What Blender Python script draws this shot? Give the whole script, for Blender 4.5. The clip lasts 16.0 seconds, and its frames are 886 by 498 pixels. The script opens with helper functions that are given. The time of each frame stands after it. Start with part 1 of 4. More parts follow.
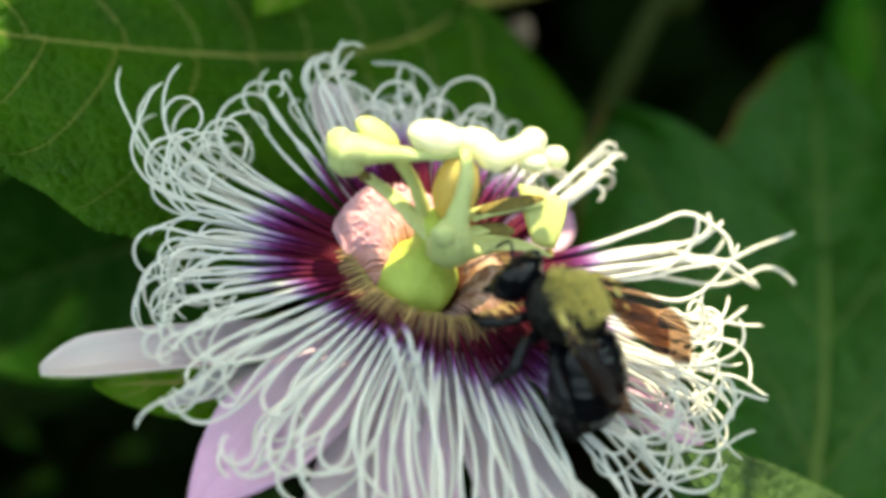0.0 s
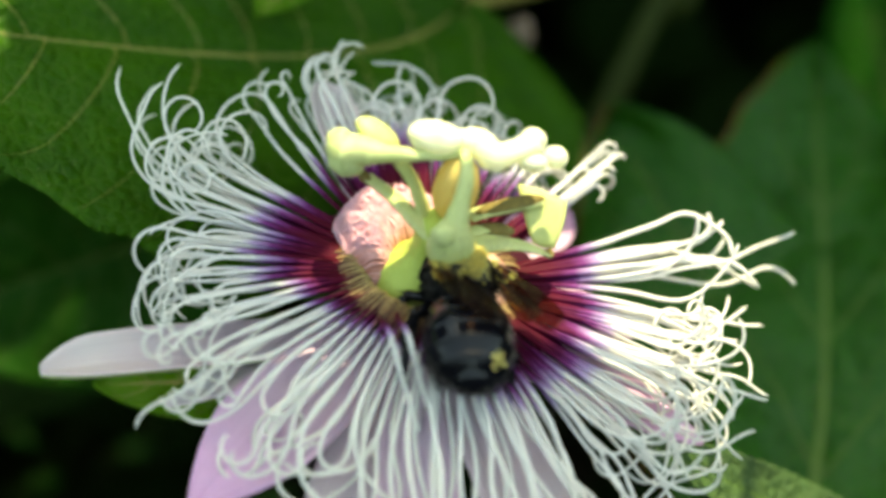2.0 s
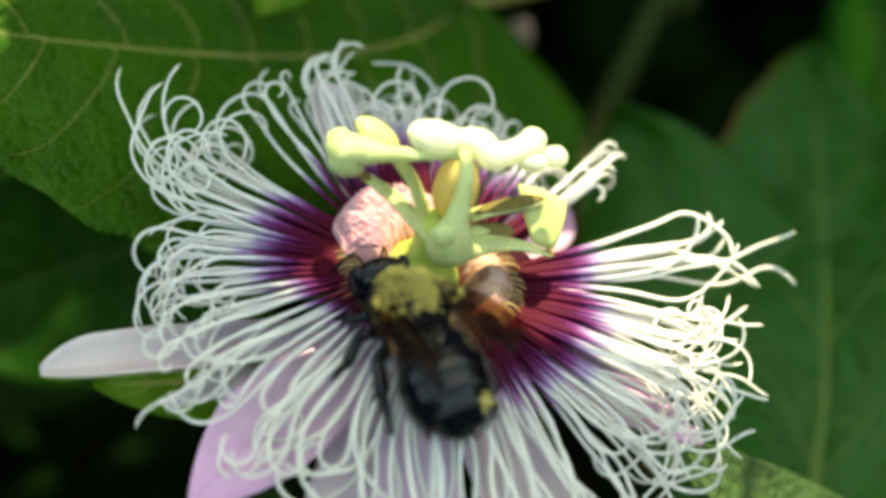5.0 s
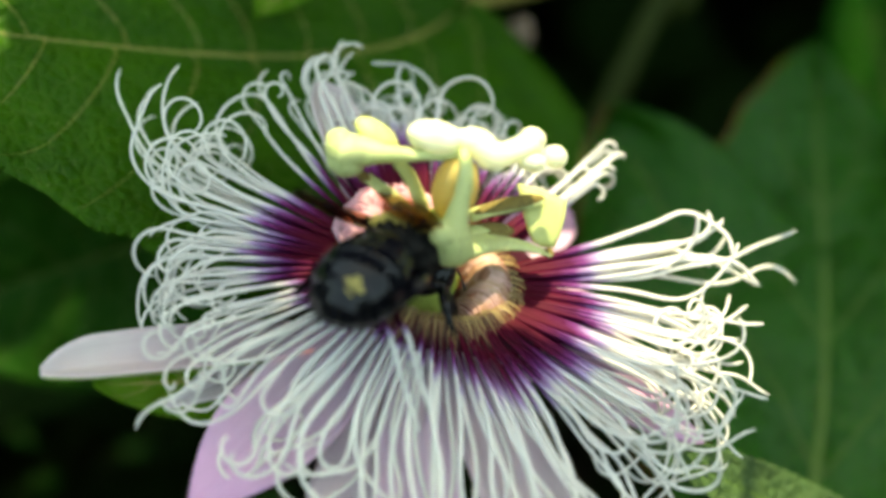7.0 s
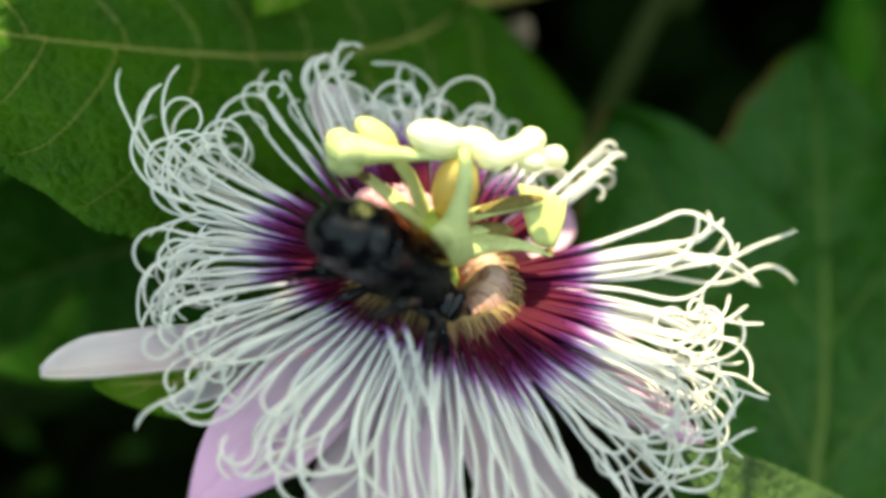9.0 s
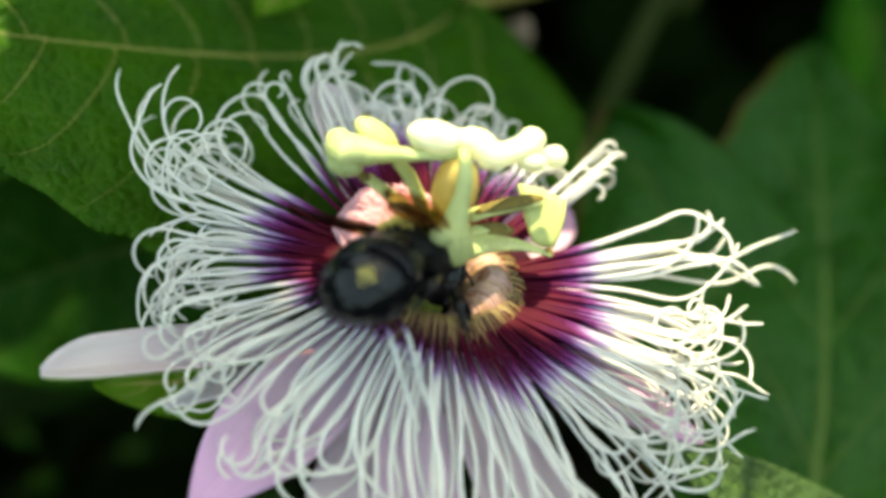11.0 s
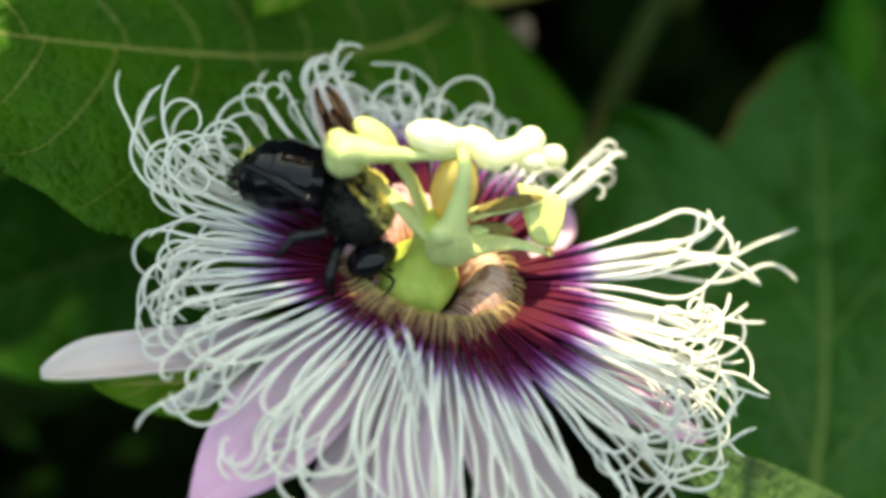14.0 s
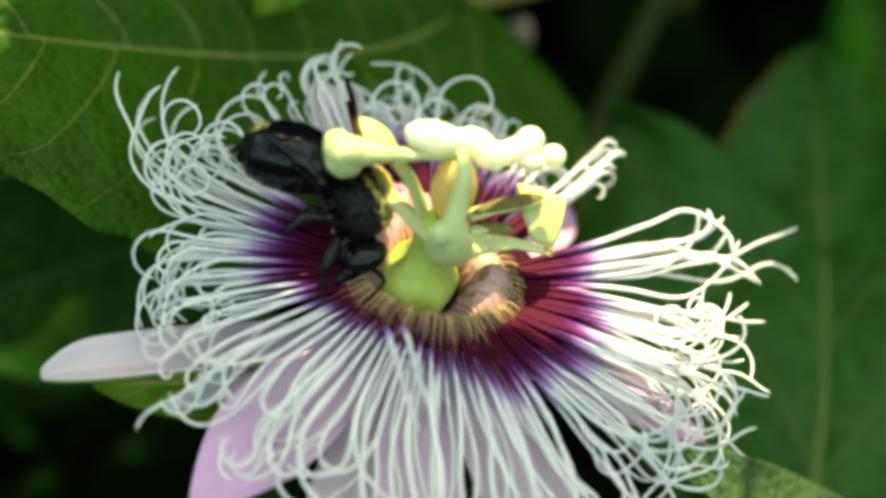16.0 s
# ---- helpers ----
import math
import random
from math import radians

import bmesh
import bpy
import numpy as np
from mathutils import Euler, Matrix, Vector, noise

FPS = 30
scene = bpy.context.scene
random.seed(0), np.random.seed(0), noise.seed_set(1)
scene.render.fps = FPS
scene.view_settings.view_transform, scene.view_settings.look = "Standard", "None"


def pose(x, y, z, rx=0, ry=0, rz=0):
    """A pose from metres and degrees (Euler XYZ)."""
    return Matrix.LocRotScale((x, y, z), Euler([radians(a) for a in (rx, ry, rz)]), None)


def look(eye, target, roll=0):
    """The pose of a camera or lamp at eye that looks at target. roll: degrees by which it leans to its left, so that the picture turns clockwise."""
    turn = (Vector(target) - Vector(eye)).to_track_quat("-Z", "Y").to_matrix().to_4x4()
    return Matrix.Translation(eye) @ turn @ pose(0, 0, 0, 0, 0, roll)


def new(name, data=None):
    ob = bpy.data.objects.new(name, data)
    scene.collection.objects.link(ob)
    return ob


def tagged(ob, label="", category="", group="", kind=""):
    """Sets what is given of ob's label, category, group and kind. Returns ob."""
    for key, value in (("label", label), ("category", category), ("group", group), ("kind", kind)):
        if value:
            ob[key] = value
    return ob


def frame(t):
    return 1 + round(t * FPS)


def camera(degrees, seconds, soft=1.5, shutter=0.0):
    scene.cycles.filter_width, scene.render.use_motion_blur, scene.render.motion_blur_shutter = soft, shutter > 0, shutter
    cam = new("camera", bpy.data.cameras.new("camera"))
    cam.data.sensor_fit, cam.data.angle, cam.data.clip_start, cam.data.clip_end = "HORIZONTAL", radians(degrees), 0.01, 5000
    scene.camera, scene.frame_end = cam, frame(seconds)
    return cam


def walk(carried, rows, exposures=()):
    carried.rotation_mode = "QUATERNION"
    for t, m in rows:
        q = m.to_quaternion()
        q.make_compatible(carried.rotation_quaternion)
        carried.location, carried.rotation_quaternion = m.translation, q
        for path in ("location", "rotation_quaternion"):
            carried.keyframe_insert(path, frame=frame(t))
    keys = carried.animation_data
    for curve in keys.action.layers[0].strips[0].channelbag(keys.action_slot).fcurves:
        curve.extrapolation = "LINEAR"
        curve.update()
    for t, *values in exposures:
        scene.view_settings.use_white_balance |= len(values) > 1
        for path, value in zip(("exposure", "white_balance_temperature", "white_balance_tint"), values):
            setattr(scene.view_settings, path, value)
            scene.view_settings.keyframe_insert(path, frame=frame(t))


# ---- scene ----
# ---- camera ----
cam = camera(40, 16.0, soft=3.8, shutter=0.22)
cam.data.dof.use_dof = True
cam.data.dof.focus_distance = 0.128
cam.data.dof.aperture_fstop = 8.5
EYE = (0.00169, -0.09382, 1.09008)
walk(cam, [(0.0, pose(*EYE, 48, 0, 0)), (16.0, pose(*EYE, 48, 0, 0))], [(0.0, 2.45, 12000, -10), (16.0, 2.45, 12000, -10)])

# ---- light ----
TO_SUN = Vector((0.14, 0.33, 0.93)).normalized()
world = bpy.data.worlds.new("daylight")
scene.world = world
world.use_nodes = True
sky = world.node_tree.nodes.new("ShaderNodeTexSky")
sky.sky_type = 'NISHITA'
sky.sun_disc = False
sky.sun_elevation = math.asin(TO_SUN.z)
sky.sun_rotation = math.atan2(TO_SUN.x, TO_SUN.y)
world.node_tree.links.new(sky.outputs[0], world.node_tree.nodes["Background"].inputs[0])
world.node_tree.nodes["Background"].inputs[1].default_value = 0.15
sun_data = bpy.data.lights.new("sun", 'SUN')
sun_data.energy, sun_data.angle, sun_data.color = 2.0, radians(0.6), (1.0, 0.985, 0.985)
sun = new("sun", sun_data)
sun.matrix_world = look(TO_SUN * 3, (0, 0, 0))

MM = 0.001


# ---- materials ----
class Mat:
    """A small builder of node materials."""

    def __init__(self, name, rough=0.5, spec=0.5, metal=0.0):
        self.m = bpy.data.materials.new(name)
        self.m.use_nodes = True
        self.t = self.m.node_tree
        self.n = self.t.nodes
        self.b = self.n["Principled BSDF"]
        self.b.inputs["Roughness"].default_value = rough
        self.b.inputs["Specular IOR Level"].default_value = spec
        self.b.inputs["Metallic"].default_value = metal
        self.coord = self.n.new("ShaderNodeTexCoord").outputs["Object"]

    def link(self, a, b):
        self.t.links.new(a, b)

    def noise(self, scale, detail=4.0, rough=0.6, vec=None, stretch=None):
        n = self.n.new("ShaderNodeTexNoise")
        n.inputs["Scale"].default_value = scale
        n.inputs["Detail"].default_value = detail
        n.inputs["Roughness"].default_value = rough
        v = vec or self.coord
        if stretch:
            mp = self.n.new("ShaderNodeMapping")
            mp.inputs["Scale"].default_value = stretch
            self.link(v, mp.inputs["Vector"])
            v = mp.outputs[0]
        self.link(v, n.inputs["Vector"])
        return n.outputs["Fac"]

    def ramp(self, fac, stops):
        r = self.n.new("ShaderNodeValToRGB")
        e = r.color_ramp.elements
        while len(e) < len(stops):
            e.new(0.5)
        for k, (p, c) in zip(e, stops):
            k.position, k.color = p, (*c, 1.0)
        self.link(fac, r.inputs[0])
        return r.outputs[0]

    def mix(self, fac, a, b, kind='MIX'):
        x = self.n.new("ShaderNodeMix")
        x.data_type, x.blend_type = 'RGBA', kind
        for v, i in ((fac, 0), (a, 6), (b, 7)):
            if isinstance(v, (int, float)):
                x.inputs[i].default_value = v
            elif isinstance(v, tuple):
                x.inputs[i].default_value = (*v, 1.0)
            else:
                self.link(v, x.inputs[i])
        return x.outputs[2]

    def math(self, op, a, b=0.0):
        x = self.n.new("ShaderNodeMath")
        x.operation = op
        for v, i in ((a, 0), (b, 1)):
            if isinstance(v, (int, float)):
                x.inputs[i].default_value = v
            else:
                self.link(v, x.inputs[i])
        return x.outputs[0]

    def attr(self, name):
        a = self.n.new("ShaderNodeAttribute")
        a.attribute_name = name
        return a.outputs["Fac"]

    def rand(self):
        return self.n.new("ShaderNodeObjectInfo").outputs["Random"]

    def island(self):
        return self.n.new("ShaderNodeNewGeometry").outputs["Random Per Island"]

    def split(self):
        s = self.n.new("ShaderNodeSeparateXYZ")
        self.link(self.coord, s.inputs[0])
        return s.outputs

    def color(self, c):
        if isinstance(c, tuple):
            self.b.inputs["Base Color"].default_value = (*c, 1.0)
        else:
            self.link(c, self.b.inputs["Base Color"])
        self.c = c
        return self

    def rough(self, v):
        self.link(v, self.b.inputs["Roughness"])
        return self

    def bump(self, height, strength, dist):
        b = self.n.new("ShaderNodeBump")
        b.inputs["Strength"].default_value = strength
        b.inputs["Distance"].default_value = dist
        self.link(height, b.inputs["Height"])
        self.link(b.outputs[0], self.b.inputs["Normal"])
        return self

    def thin(self, amount, tint=None):
        """Lets some light through, as petals and leaves do."""
        tr = self.n.new("ShaderNodeBsdfTranslucent")
        c = tint or self.c
        if isinstance(c, tuple):
            tr.inputs[0].default_value = (*c, 1.0)
        else:
            self.link(c, tr.inputs[0])
        mx = self.n.new("ShaderNodeMixShader")
        mx.inputs[0].default_value = amount
        self.link(self.b.outputs[0], mx.inputs[1])
        self.link(tr.outputs[0], mx.inputs[2])
        self.link(mx.outputs[0], self.n["Material Output"].inputs["Surface"])
        return self


def leaf_material(name, dark, light, rough=0.42, vein=(0.20, 0.27, 0.08), thin=0.25, gloss=0.5):
    m = Mat(name, rough, gloss)
    big = m.noise(60, 5)
    fine = m.noise(900, 3)
    c = m.mix(m.math('MULTIPLY', m.math('SUBTRACT', big, 0.3), 1.8), dark, light)
    c = m.mix(m.math('MULTIPLY', fine, 0.35), c, dark)
    # fine net of veins
    vo = m.n.new("ShaderNodeTexVoronoi")
    vo.feature = 'DISTANCE_TO_EDGE'
    vo.inputs["Scale"].default_value = 620
    m.link(m.coord, vo.inputs["Vector"])
    net = m.math('LESS_THAN', vo.outputs["Distance"], 0.05)
    c = m.mix(m.math('MULTIPLY', net, 0.07), c, vein)
    # pale specks and dust
    speck = m.math('GREATER_THAN', m.noise(1500, 2), 0.70)
    c = m.mix(m.math('MULTIPLY', speck, 0.4), c, (0.24, 0.30, 0.12))
    patch = m.math('MULTIPLY', m.math('GREATER_THAN', m.noise(180, 6, 0.75), 0.58), 0.22)
    c = m.mix(patch, c, light)
    m.color(c)
    m.rough(m.math('ADD', m.math('MULTIPLY', big, 0.3), rough - 0.12))
    m.bump(m.math('ADD', m.math('ADD', vo.outputs["Distance"], m.math('MULTIPLY', fine, 0.5)), m.math('ADD', m.math('MULTIPLY', m.noise(240, 4), 1.6), m.math('MULTIPLY', m.noise(55, 2), 7.0))), 0.7, 0.0009)
    m.thin(thin)
    return m.m


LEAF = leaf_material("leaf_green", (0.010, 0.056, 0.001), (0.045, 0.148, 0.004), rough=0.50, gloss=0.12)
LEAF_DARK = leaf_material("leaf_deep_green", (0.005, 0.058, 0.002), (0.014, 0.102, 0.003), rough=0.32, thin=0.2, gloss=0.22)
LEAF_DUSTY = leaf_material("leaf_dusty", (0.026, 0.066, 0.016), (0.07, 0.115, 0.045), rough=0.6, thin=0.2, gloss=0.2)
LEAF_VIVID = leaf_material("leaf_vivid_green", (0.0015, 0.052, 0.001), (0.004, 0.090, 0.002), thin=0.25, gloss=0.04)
# darkened copy of the leaf green, with shade put into the colour
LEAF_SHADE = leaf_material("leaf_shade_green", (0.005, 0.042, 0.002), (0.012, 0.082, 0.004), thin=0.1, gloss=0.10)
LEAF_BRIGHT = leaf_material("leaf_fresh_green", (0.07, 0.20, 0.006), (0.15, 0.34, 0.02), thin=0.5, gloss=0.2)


def plain(name, c, rough=0.5, var=0.25, scale=400, spec=0.5, thin=0.0, bump=0.2, dark=None):
    m = Mat(name, rough, spec)
    d = dark or tuple(v * (1 - var) for v in c)
    col = m.mix(m.noise(scale, 5), d, c)
    col = m.mix(m.math('MULTIPLY', m.noise(scale * 7, 2), 0.3), col, d)
    m.color(col)
    m.bump(m.noise(scale * 4, 3), bump, 0.0002)
    if thin:
        m.thin(thin)
    return m.m


def freckled(name, light, dark, spots):
    m = Mat(name, 0.42, 0.35)
    c = m.mix(m.noise(350, 5), dark, light)
    f = m.math('MULTIPLY', m.math('GREATER_THAN', m.noise(2600, 2), 0.66), 0.45)
    c = m.mix(f, c, spots)
    streak = m.math('GREATER_THAN', m.noise(260, 4, 0.6, None, (1, 1, 0.12)), 0.62)
    c = m.mix(m.math('MULTIPLY', streak, 0.22), c, spots)
    m.color(c)
    m.rough(m.math('ADD', 0.3, m.math('MULTIPLY', m.noise(900, 3), 0.35)))
    m.bump(m.math('ADD', m.noise(1200, 3), m.math('MULTIPLY', m.noise(320, 2), 2.0)), 0.35, 0.0005)
    m.thin(0.25)
    return m.m


VEIN = plain("leaf_vein", (0.32, 0.27, 0.07), 0.5)
VEIN_DARK = plain("leaf_vein_deep", (0.085, 0.15, 0.03), 0.6, spec=0.2)
STEM = plain("vine_stem", (0.030, 0.045, 0.006), 0.7, 0.4, 200, spec=0.15)
MARGIN = plain("leaf_margin_rust", (0.20, 0.07, 0.02), 0.6, 0.4, 300, spec=0.2)
STEM_DRY = plain("withered_brown", (0.30, 0.20, 0.14), 0.8, 0.5, 500)
PISTIL = freckled("pistil_green", (0.66, 0.67, 0.35), (0.52, 0.60, 0.22), (0.24, 0.22, 0.12))
# cream raised almost to white: full sun is put into the colour
STIGMA_SUNLIT = plain("stigma_cream_sunlit", (0.97, 0.96, 0.84), 0.35, 0.15, 700, thin=0.42, dark=(0.90, 0.90, 0.62))
COLUMN = freckled("column_green", (0.58, 0.67, 0.17), (0.44, 0.55, 0.10), (0.34, 0.36, 0.05))
OVARY = plain("ovary_yellow", (0.95, 0.74, 0.28), 0.4, 0.15, 400, thin=0.45, dark=(0.80, 0.60, 0.18))
POLLEN_BROWN = plain("pollen_brown", (0.30, 0.22, 0.06), 0.9, 0.5, 1800, bump=0.8, dark=(0.10, 0.07, 0.02))
ANTHER = plain("anther_yellow", (0.72, 0.72, 0.34), 0.5, 0.2, 600, thin=0.3, dark=(0.55, 0.60, 0.20))


def filament_material():
    m = Mat("filament_purple_to_white", 0.5, 0.08)
    a = m.attr("along")
    a = m.math('ADD', a, m.math('MULTIPLY', m.math('SUBTRACT', m.rand(), 0.5), 0.09))
    a = m.math('ADD', a, m.math('MULTIPLY', m.math('SUBTRACT', m.noise(350, 3), 0.5), 0.05))
    c = m.ramp(a, [(0.0, (0.080, 0.003, 0.011)), (0.13, (0.095, 0.004, 0.022)), (0.20, (0.095, 0.006, 0.050)),
                   (0.25, (0.20, 0.04, 0.20)), (0.30, (0.46, 0.32, 0.58)), (0.345, (0.80, 0.78, 0.76)), (1.0, (0.90, 0.87, 0.81))])
    c = m.mix(m.math('MULTIPLY', m.noise(1500, 2), 0.18), c, (0.52, 0.52, 0.52), 'MULTIPLY')
    m.color(c)
    m.bump(m.noise(2500, 2), 0.2, 0.0001)
    m.thin(0.28)
    return m.m


FILAMENT = filament_material()


def lip_material():
    m = Mat("lip_thread_olive", 0.5)
    a = m.attr("along")
    a = m.math('ADD', a, m.math('MULTIPLY', m.math('SUBTRACT', m.island(), 0.5), 0.3))
    c = m.ramp(a, [(0.0, (0.06, 0.02, 0.010)), (0.30, (0.56, 0.42, 0.18)), (0.66, (0.34, 0.20, 0.08)), (1.0, (0.05, 0.006, 0.012))])
    m.color(m.mix(m.math('MULTIPLY', m.island(), 0.35), c, (0.06, 0.012, 0.012)))
    return m.m


LIP = lip_material()
CORONA_BASE = plain("corona_maroon", (0.055, 0.003, 0.016), 0.6, 0.5, 500, spec=0.2, dark=(0.02, 0.002, 0.006))


def membrane_color(m):
    """Rose on one side of the flower, tan on the other, darker low down, with uneven blotches."""
    x, y, z = m.split()
    side = m.n.new("ShaderNodeMapRange")
    side.inputs[1].default_value, side.inputs[2].default_value = -0.0040, 0.0030
    m.link(m.math('ADD', x, m.math('MULTIPLY', m.math('SUBTRACT', m.noise(260, 3), 0.5), 0.006)), side.inputs[0])
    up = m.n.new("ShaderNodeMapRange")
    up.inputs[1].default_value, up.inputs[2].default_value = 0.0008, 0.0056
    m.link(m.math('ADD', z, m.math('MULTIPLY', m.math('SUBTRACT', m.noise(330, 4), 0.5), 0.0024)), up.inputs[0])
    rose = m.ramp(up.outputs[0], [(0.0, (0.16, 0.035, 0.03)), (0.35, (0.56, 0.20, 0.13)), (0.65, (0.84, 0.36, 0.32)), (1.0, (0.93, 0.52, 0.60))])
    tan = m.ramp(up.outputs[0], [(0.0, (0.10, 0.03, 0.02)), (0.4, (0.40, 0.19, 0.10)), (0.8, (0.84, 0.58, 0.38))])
    return m.mix(side.outputs[0], rose, tan)


def dome_material():
    m = Mat("crown_membrane", 0.5, 0.4)
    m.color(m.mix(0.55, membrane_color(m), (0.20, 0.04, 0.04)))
    m.bump(m.noise(900, 4), 0.6, 0.0003)
    m.thin(0.2)
    return m.m


def ridge_material():
    m = Mat("membrane_ridge", 0.4, 0.45)
    m.color(m.mix(m.math('MULTIPLY', m.island(), 0.55), membrane_color(m), (0.94, 0.62, 0.66)))
    m.thin(0.25)
    return m.m


DOME = dome_material()
RIDGE = ridge_material()
HAIR_PINK = plain("hair_pink", (0.98, 0.74, 0.80), 0.6, 0.45, 260, thin=0.35, dark=(0.88, 0.40, 0.48))


def petal_material(name, inner, outer, vein):
    m = Mat(name, 0.5, 0.35)
    a = m.attr("across")
    comb = m.n.new("ShaderNodeCombineXYZ")
    m.link(m.math('MULTIPLY', a, 14.0), comb.inputs[0])
    m.link(m.math('MULTIPLY', m.attr("along"), 1.6), comb.inputs[1])
    m.link(m.rand(), comb.inputs[2])
    streak = m.noise(1.6, 5, 0.65, comb.outputs[0])
    c = m.ramp(m.attr("along"), [(0.0, inner), (0.45, inner), (0.85, outer), (1.0, outer)])
    c = m.mix(m.math('MULTIPLY', m.math('GREATER_THAN', streak, 0.5), 0.22), c, vein)
    c = m.mix(m.math('MULTIPLY', m.noise(260, 5), 0.45), c, vein)
    m.color(c)
    m.rough(m.math('ADD', 0.35, m.math('MULTIPLY', m.noise(500, 3), 0.3)))
    m.bump(m.math('ADD', streak, m.math('MULTIPLY', m.noise(1500, 2), 0.5)), 0.35, 0.0004)
    m.thin(0.35)
    return m.m


PETAL = petal_material("petal_lilac", (0.78, 0.60, 0.71), (0.80, 0.47, 0.72), (0.62, 0.36, 0.56))
SEPAL = petal_material("sepal_pale_pink", (0.70, 0.54, 0.62), (0.76, 0.69, 0.70), (0.58, 0.42, 0.50))
SEPAL_BACK = plain("sepal_green_rim", (0.36, 0.46, 0.16), 0.5, 0.3, 300, thin=0.3)


def chitin():
    m = Mat("chitin_black", 0.25, 0.25)
    n = m.noise(900, 4)
    m.color(m.mix(n, (0.002, 0.002, 0.003), (0.006, 0.006, 0.009)))
    m.rough(m.math('ADD', 0.04, m.math('MULTIPLY', m.noise(1500, 3), 0.08)))
    m.bump(m.noise(5000, 2), 0.05, 0.00005)
    return m.m


CHITIN = chitin()
FUR_BLACK = plain("fur_black", (0.006, 0.0055, 0.005), 0.8, 0.5, 800, spec=0.1)
POLLEN = plain("pollen_yellow", (0.84, 0.72, 0.28), 0.9, 0.4, 1500, bump=1.0, spec=0.1, dark=(0.60, 0.48, 0.12))


def dusted_thorax():
    m = Mat("thorax_dusted", 0.6, 0.3)
    x, y, z = m.split()
    h = m.math('MULTIPLY', m.math('SUBTRACT', z, 0.0020), 500.0)
    patch = m.math('ADD', h, m.math('MULTIPLY', m.math('SUBTRACT', m.noise(420, 5, 0.7), 0.5), 3.4))
    f = m.n.new("ShaderNodeClamp")
    m.link(patch, f.inputs[0])
    m.color(m.mix(f.outputs[0], (0.010, 0.009, 0.008), m.mix(m.noise(1600, 3), (0.54, 0.43, 0.10), (0.80, 0.68, 0.24))))
    m.bump(m.noise(3500, 3), 0.9, 0.0004)
    return m.m


THORAX = dusted_thorax()


def wing_material():
    m = Mat("wing_smoky_amber", 0.16, 0.5)
    n = m.noise(260, 4)
    dust = m.math('GREATER_THAN', m.math('ADD', m.noise(700, 4, 0.7), m.math('MULTIPLY', m.attr("along"), -0.50)), 0.44)
    c = m.mix(n, (0.004, 0.003, 0.006), (0.012, 0.007, 0.010))
    c = m.mix(dust, c, (0.45, 0.35, 0.09))
    m.color(c)
    tr = m.n.new("ShaderNodeBsdfTransparent")
    tr.inputs[0].default_value = (0.80, 0.60, 0.47, 1)
    mx = m.n.new("ShaderNodeMixShader")
    m.link(m.math('SUBTRACT', 0.74, m.math('MULTIPLY', dust, 0.72)), mx.inputs[0])
    m.link(m.b.outputs[0], mx.inputs[1])
    m.link(tr.outputs[0], mx.inputs[2])
    m.link(mx.outputs[0], m.n["Material Output"].inputs["Surface"])
    m.bump(n, 0.3, 0.0002)
    return m.m


WING = wing_material()
WING_VEIN = plain("wing_vein", (0.012, 0.008, 0.006), 0.5, spec=0.2)


def soil():
    m = Mat("soil_dark", 0.9, 0.2)
    c = m.mix(m.noise(3, 6), (0.030, 0.022, 0.014), (0.07, 0.052, 0.032))
    c = m.mix(m.math('MULTIPLY', m.noise(60, 5), 0.6), c, (0.02, 0.022, 0.010))
    m.color(c)
    m.bump(m.noise(40, 6), 0.8, 0.02)
    return m.m


SOIL = soil()
# leaf colour far below real foliage: deep shade is put into it
HEDGE_SHADED = leaf_material("hedge_leaf_shaded", (0.002, 0.008, 0.001), (0.004, 0.018, 0.002), thin=0.08, gloss=0.02)
# near-black core colour stands in for the hedge's shade
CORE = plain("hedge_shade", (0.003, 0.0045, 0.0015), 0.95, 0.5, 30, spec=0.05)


# ---- mesh helpers ----
def part(name, bm, material, parent=None, label="", at=None):
    """Links a bmesh as one smooth mesh object, under a thing or under a part."""
    me = bpy.data.meshes.new(name)
    for f in bm.faces:
        f.smooth = True
    bm.to_mesh(me)
    bm.free()
    for m in (material if isinstance(material, (list, tuple)) else (material,)):
        me.materials.append(m)
    ob = new(name, me)
    ob.parent = parent
    if at is not None:
        ob.matrix_basis = at
    return tagged(ob, label)


def thing(name, m, label, category, group="", kind=""):
    ob = new(name)
    ob.empty_display_size = 0.005
    ob.matrix_basis = m
    return tagged(ob, label, category, group, kind)


